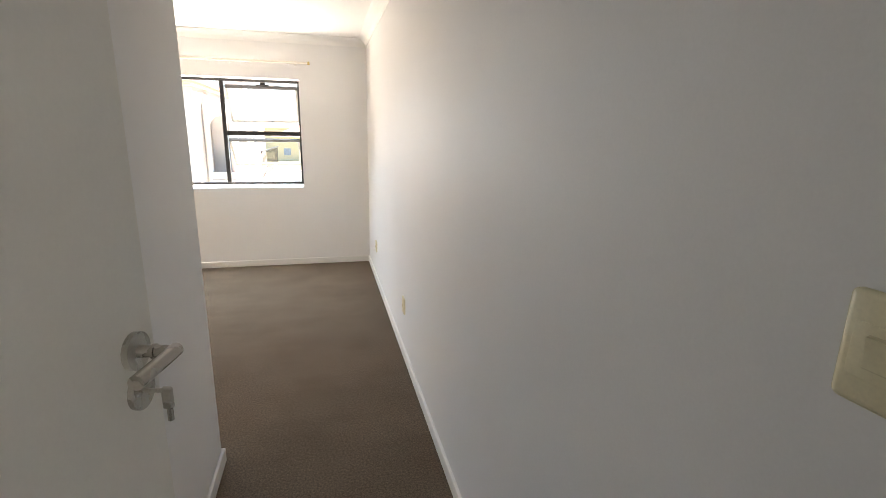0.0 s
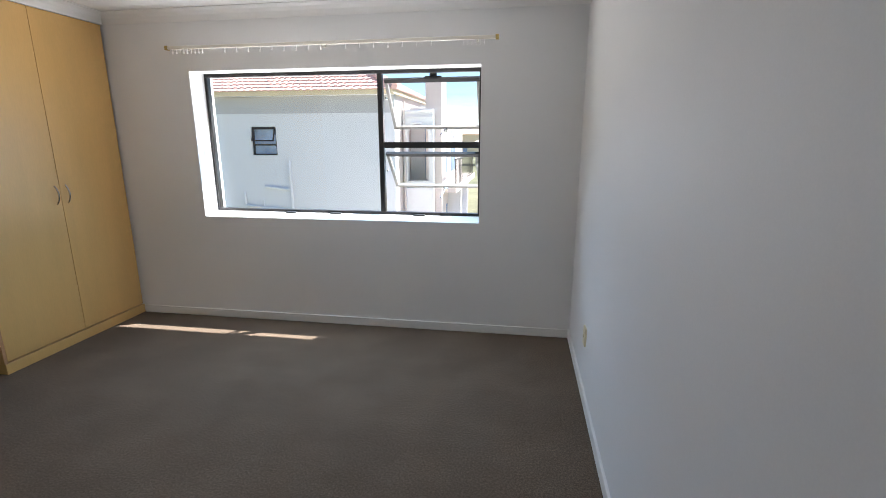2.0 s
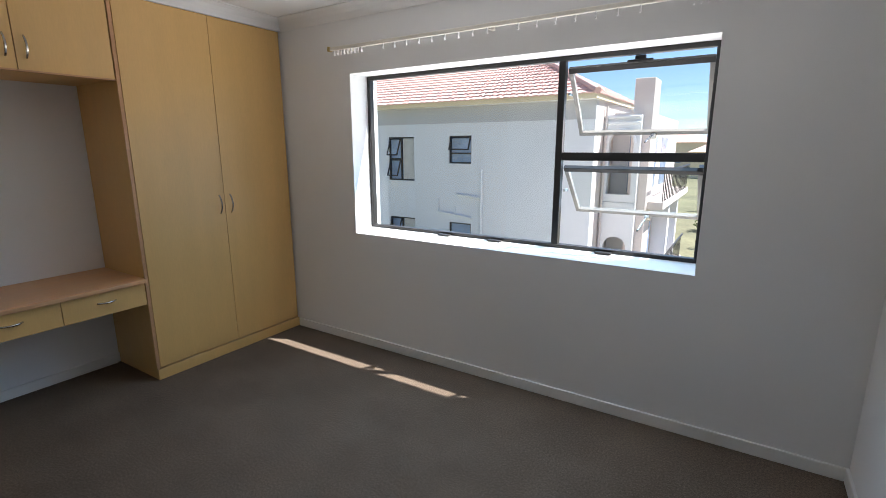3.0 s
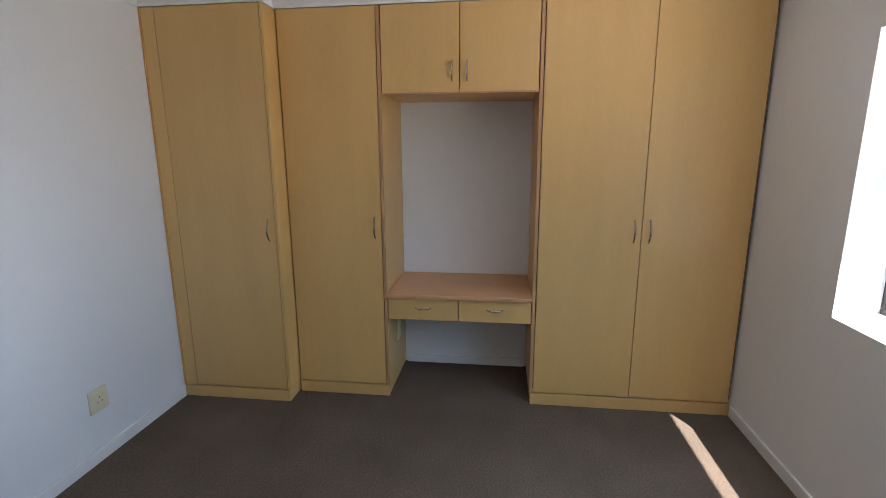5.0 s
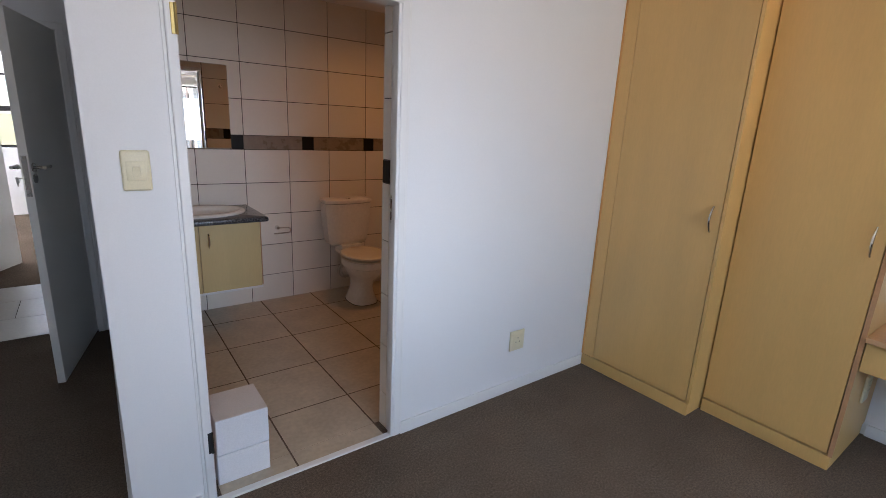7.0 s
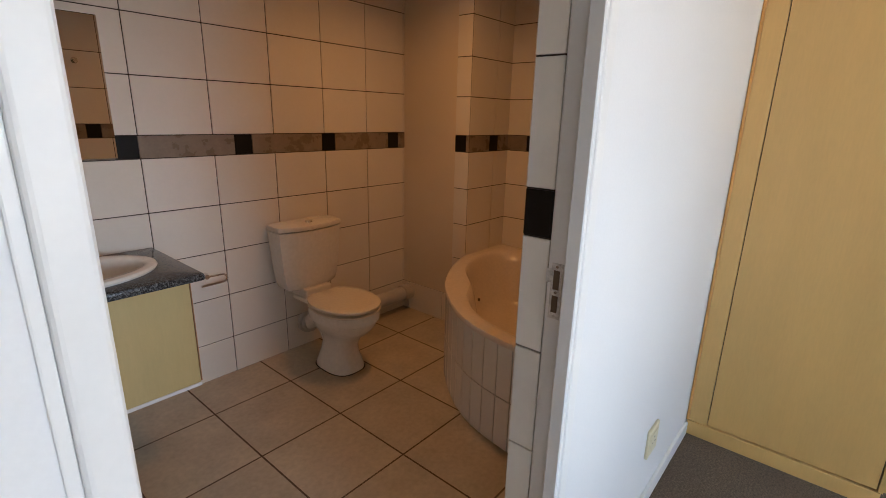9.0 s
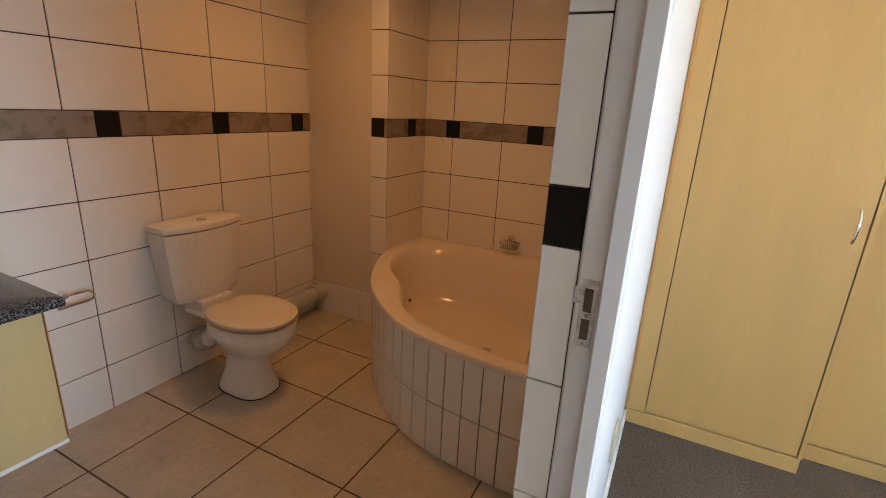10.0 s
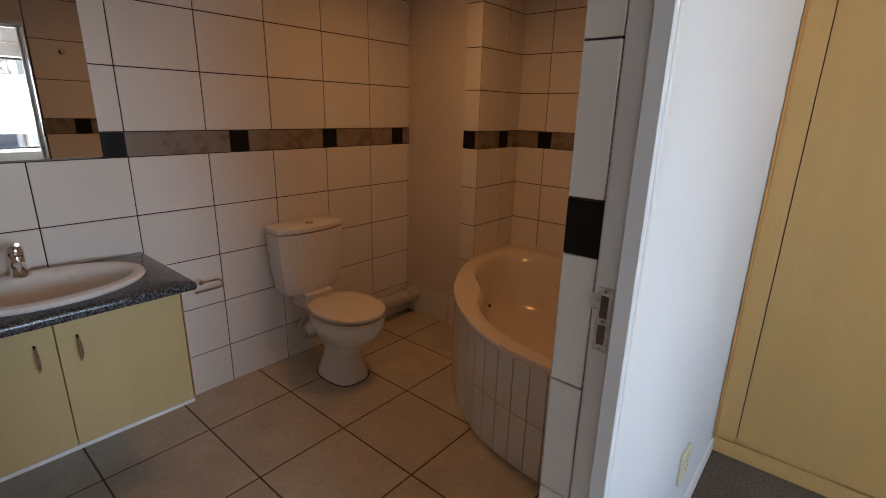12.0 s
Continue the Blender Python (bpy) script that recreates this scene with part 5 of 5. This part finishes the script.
# the pillar's shade comes from the darkened plaster colour
thing_part("pillar", boxm((-2.12, WY + 0.26, GZ), (-1.50, WY + 1.29, 3.75), 0.02), SHADED_PLASTER, wing)
thing_part("downpipe", tube([(-2.87, WY - 0.05, 2.9), (-2.87, WY - 0.05, GZ)], 0.045, 8), SHADED_PLASTER, wing)
thing_part("side_wall", boxm((-2.1, WY + 1.3, GZ), (-1.8, WY + 9, 2.75)), SHADED_PLASTER, wing)
thing_part("recess_back", boxm((-2.94, WY + 1.3, GZ), (-2.1, WY + 1.5, 2.75)), PLASTER, wing)
thing_part("recess_door", boxm((-2.35, WY + 1.27, 0.0), (-2.12, WY + 1.3, 2.0)), SKY_PANE, wing)
for z in (-0.25, -3.5):
    thing_part("balcony_slab", boxm((-1.8, WY + 0.55, z - 0.25), (-1.0, WY + 8, z)), SHADED_PLASTER, wing)
    for i in range(18):
        y = WY + 0.6 + i * 0.4
        thing_part("rail_post", boxm((-1.05, y, z), (-1.02, y + 0.03, z + 1.0)), BLACK_ALU, wing)
    thing_part("hand_rail", boxm((-1.07, WY + 0.55, z + 1.0), (-1.0, WY + 8, z + 1.05)), BLACK_ALU, wing)
    for y in (WY + 2.0, WY + 4.6):
        thing_part("window", boxm((-1.81, y, z + 0.3), (-1.785, y + 1.5, z + 2.2)), SKY_PANE, wing)
        if z < -1:
            thing_part("pier", boxm((-1.79, y + 1.7, z), (-1.2, y + 2.1, z + 3.0)), PLASTER, wing)

# garden wall, houses, shrubs and hills in the distance
structure("garden_wall", boxm((-1.5, 46, GZ), (40, 46.3, GZ + 1.7)), PLASTER, "pale garden wall across the lawn", "garden wall")


def house(x, y, w, d, h, rz):
    ob = empty("house", (x, y, GZ), "small distant house with a red tiled roof", "house", "distant houses")
    part("wall", boxm((-w / 2, -d / 2, 0), (w / 2, d / 2, h)), PLASTER if rz % 2 else FASCIA, ob)
    e = 0.5
    r = loft([[(-w / 2 - e, -d / 2 - e, h), (w / 2 + e, -d / 2 - e, h), (w / 2 + e, d / 2 + e, h), (-w / 2 - e, d / 2 + e, h)],
              [(-w / 2 + d / 2, -0.05, h + d * 0.27), (w / 2 - d / 2, -0.05, h + d * 0.27), (w / 2 - d / 2, 0.05, h + d * 0.27), (-w / 2 + d / 2, 0.05, h + d * 0.27)]])
    part("roof", r, ROOF, ob)
    for i in range(3):
        xx = -w / 2 + w * (i + 0.5) / 3
        part("window", boxm((xx - 0.6, -d / 2 - 0.03, 1.0), (xx + 0.6, -d / 2 + 0.02, 2.2)), SKY_PANE, ob)


for i, (x, y, w, d, h) in enumerate(((-1, 95, 12, 8, 4.2), (13, 88, 14, 9, 4.0), (27, 98, 13, 8, 4.5), (4, 130, 16, 9, 6.0), (22, 140, 15, 9, 5.5), (42, 120, 14, 8, 5.0), (-14, 140, 15, 9, 6.0), (12, 180, 18, 10, 7.0), (38, 190, 18, 10, 7.5))):
    house(x, y, w, d, h, i)


def leaf_clump(bmh, centre, r, n, rng):
    for _ in range(n):
        v = Vector((rng.gauss(0, 1), rng.gauss(0, 1), rng.gauss(0, 1))).normalized() * r * rng.random() ** 0.35
        s = rng.uniform(0.06, 0.16) * (r ** 0.5)
        q = Euler((rng.uniform(0, 6), rng.uniform(0, 6), rng.uniform(0, 6))).to_matrix()
        pts = [Vector(centre) + v + q @ Vector(p) * s for p in ((-1, 0, 0), (0, -0.5, 0.1), (1, 0, 0), (0, 0.5, 0.1))]
        bmh.faces.new([bmh.verts.new(p) for p in pts])


def shrub(x, y, r, rng):
    ob = empty("shrub", (x, y, GZ), "rounded green garden shrub", "shrub", "shrubs on the lawn")
    b = bmesh.new()
    for _ in range(7):
        leaf_clump(b, (rng.uniform(-r, r) * 0.6, rng.uniform(-r, r) * 0.6, r * rng.uniform(0.4, 0.9)), r * 0.6, 130, rng)
    part("foliage", b, LEAF, ob)
    s = bmesh.new()
    for _ in range(4):
        add_cyl(s, (0, 0, 0), (rng.uniform(-r, r) * 0.5, rng.uniform(-r, r) * 0.5, r * 0.8), 0.03, 0.012, 6)
    part("stems", s, BARK, ob)


def tree(x, y, h, rng):
    ob = empty("tree", (x, y, GZ), "dark green tree beyond the garden wall", "tree", "trees in the distance")
    t = tube([(0, 0, 0), (0.1, 0, h * 0.35), (-0.1, 0.1, h * 0.7), (0, 0, h * 0.95)], [h * 0.03, h * 0.022, h * 0.014, 0.02], 8)
    b = bmesh.new()
    for k in range(16):
        z = h * rng.uniform(0.35, 0.98)
        rad = h * 0.24 * (1.15 - z / h)
        a = rng.uniform(0, 6.28)
        p = (rad * math.cos(a), rad * math.sin(a), z)
        add_cyl(t, (0, 0, z - h * 0.08), p, h * 0.008, h * 0.003, 5)
        leaf_clump(b, p, h * 0.11, 90, rng)
    part("trunk", t, BARK, ob)
    part("crown", b, LEAF, ob)


rng = random.Random(5)
for x, y, r in ((0.3, 30, 0.8), (1.3, 33, 0.9), (-0.6, 36, 0.8), (2.5, 38, 1.1), (3.6, 42, 1.0), (0.5, 43, 1.0), (5, 36, 0.9), (6.5, 44, 1.2)):
    shrub(x, y, r, rng)
for x, y, h in ((7, 75, 9.5), (16, 72, 7), (-3, 115, 9), (9, 110, 8), (30, 80, 9), (1, 160, 11), (20, 118, 8)):
    tree(x, y, h, rng)
hb = bmesh.new()
n = 80
top = [(-900 + 1800 * i / n, 1150, GZ + 30 + 55 * noise.noise(Vector((i * 0.11, 3.1, 0))) + 20 * noise.noise(Vector((i * 0.4, 8, 0)))) for i in range(n + 1)]
vt = [hb.verts.new(p) for p in top]
vb = [hb.verts.new((x, 1000, GZ - 5)) for x, y, z in top]
for i in range(n):
    hb.faces.new((vb[i], vb[i + 1], vt[i + 1], vt[i]))
structure("backdrop", hb, HILL, "low blue hazy hills on the horizon", "hills")
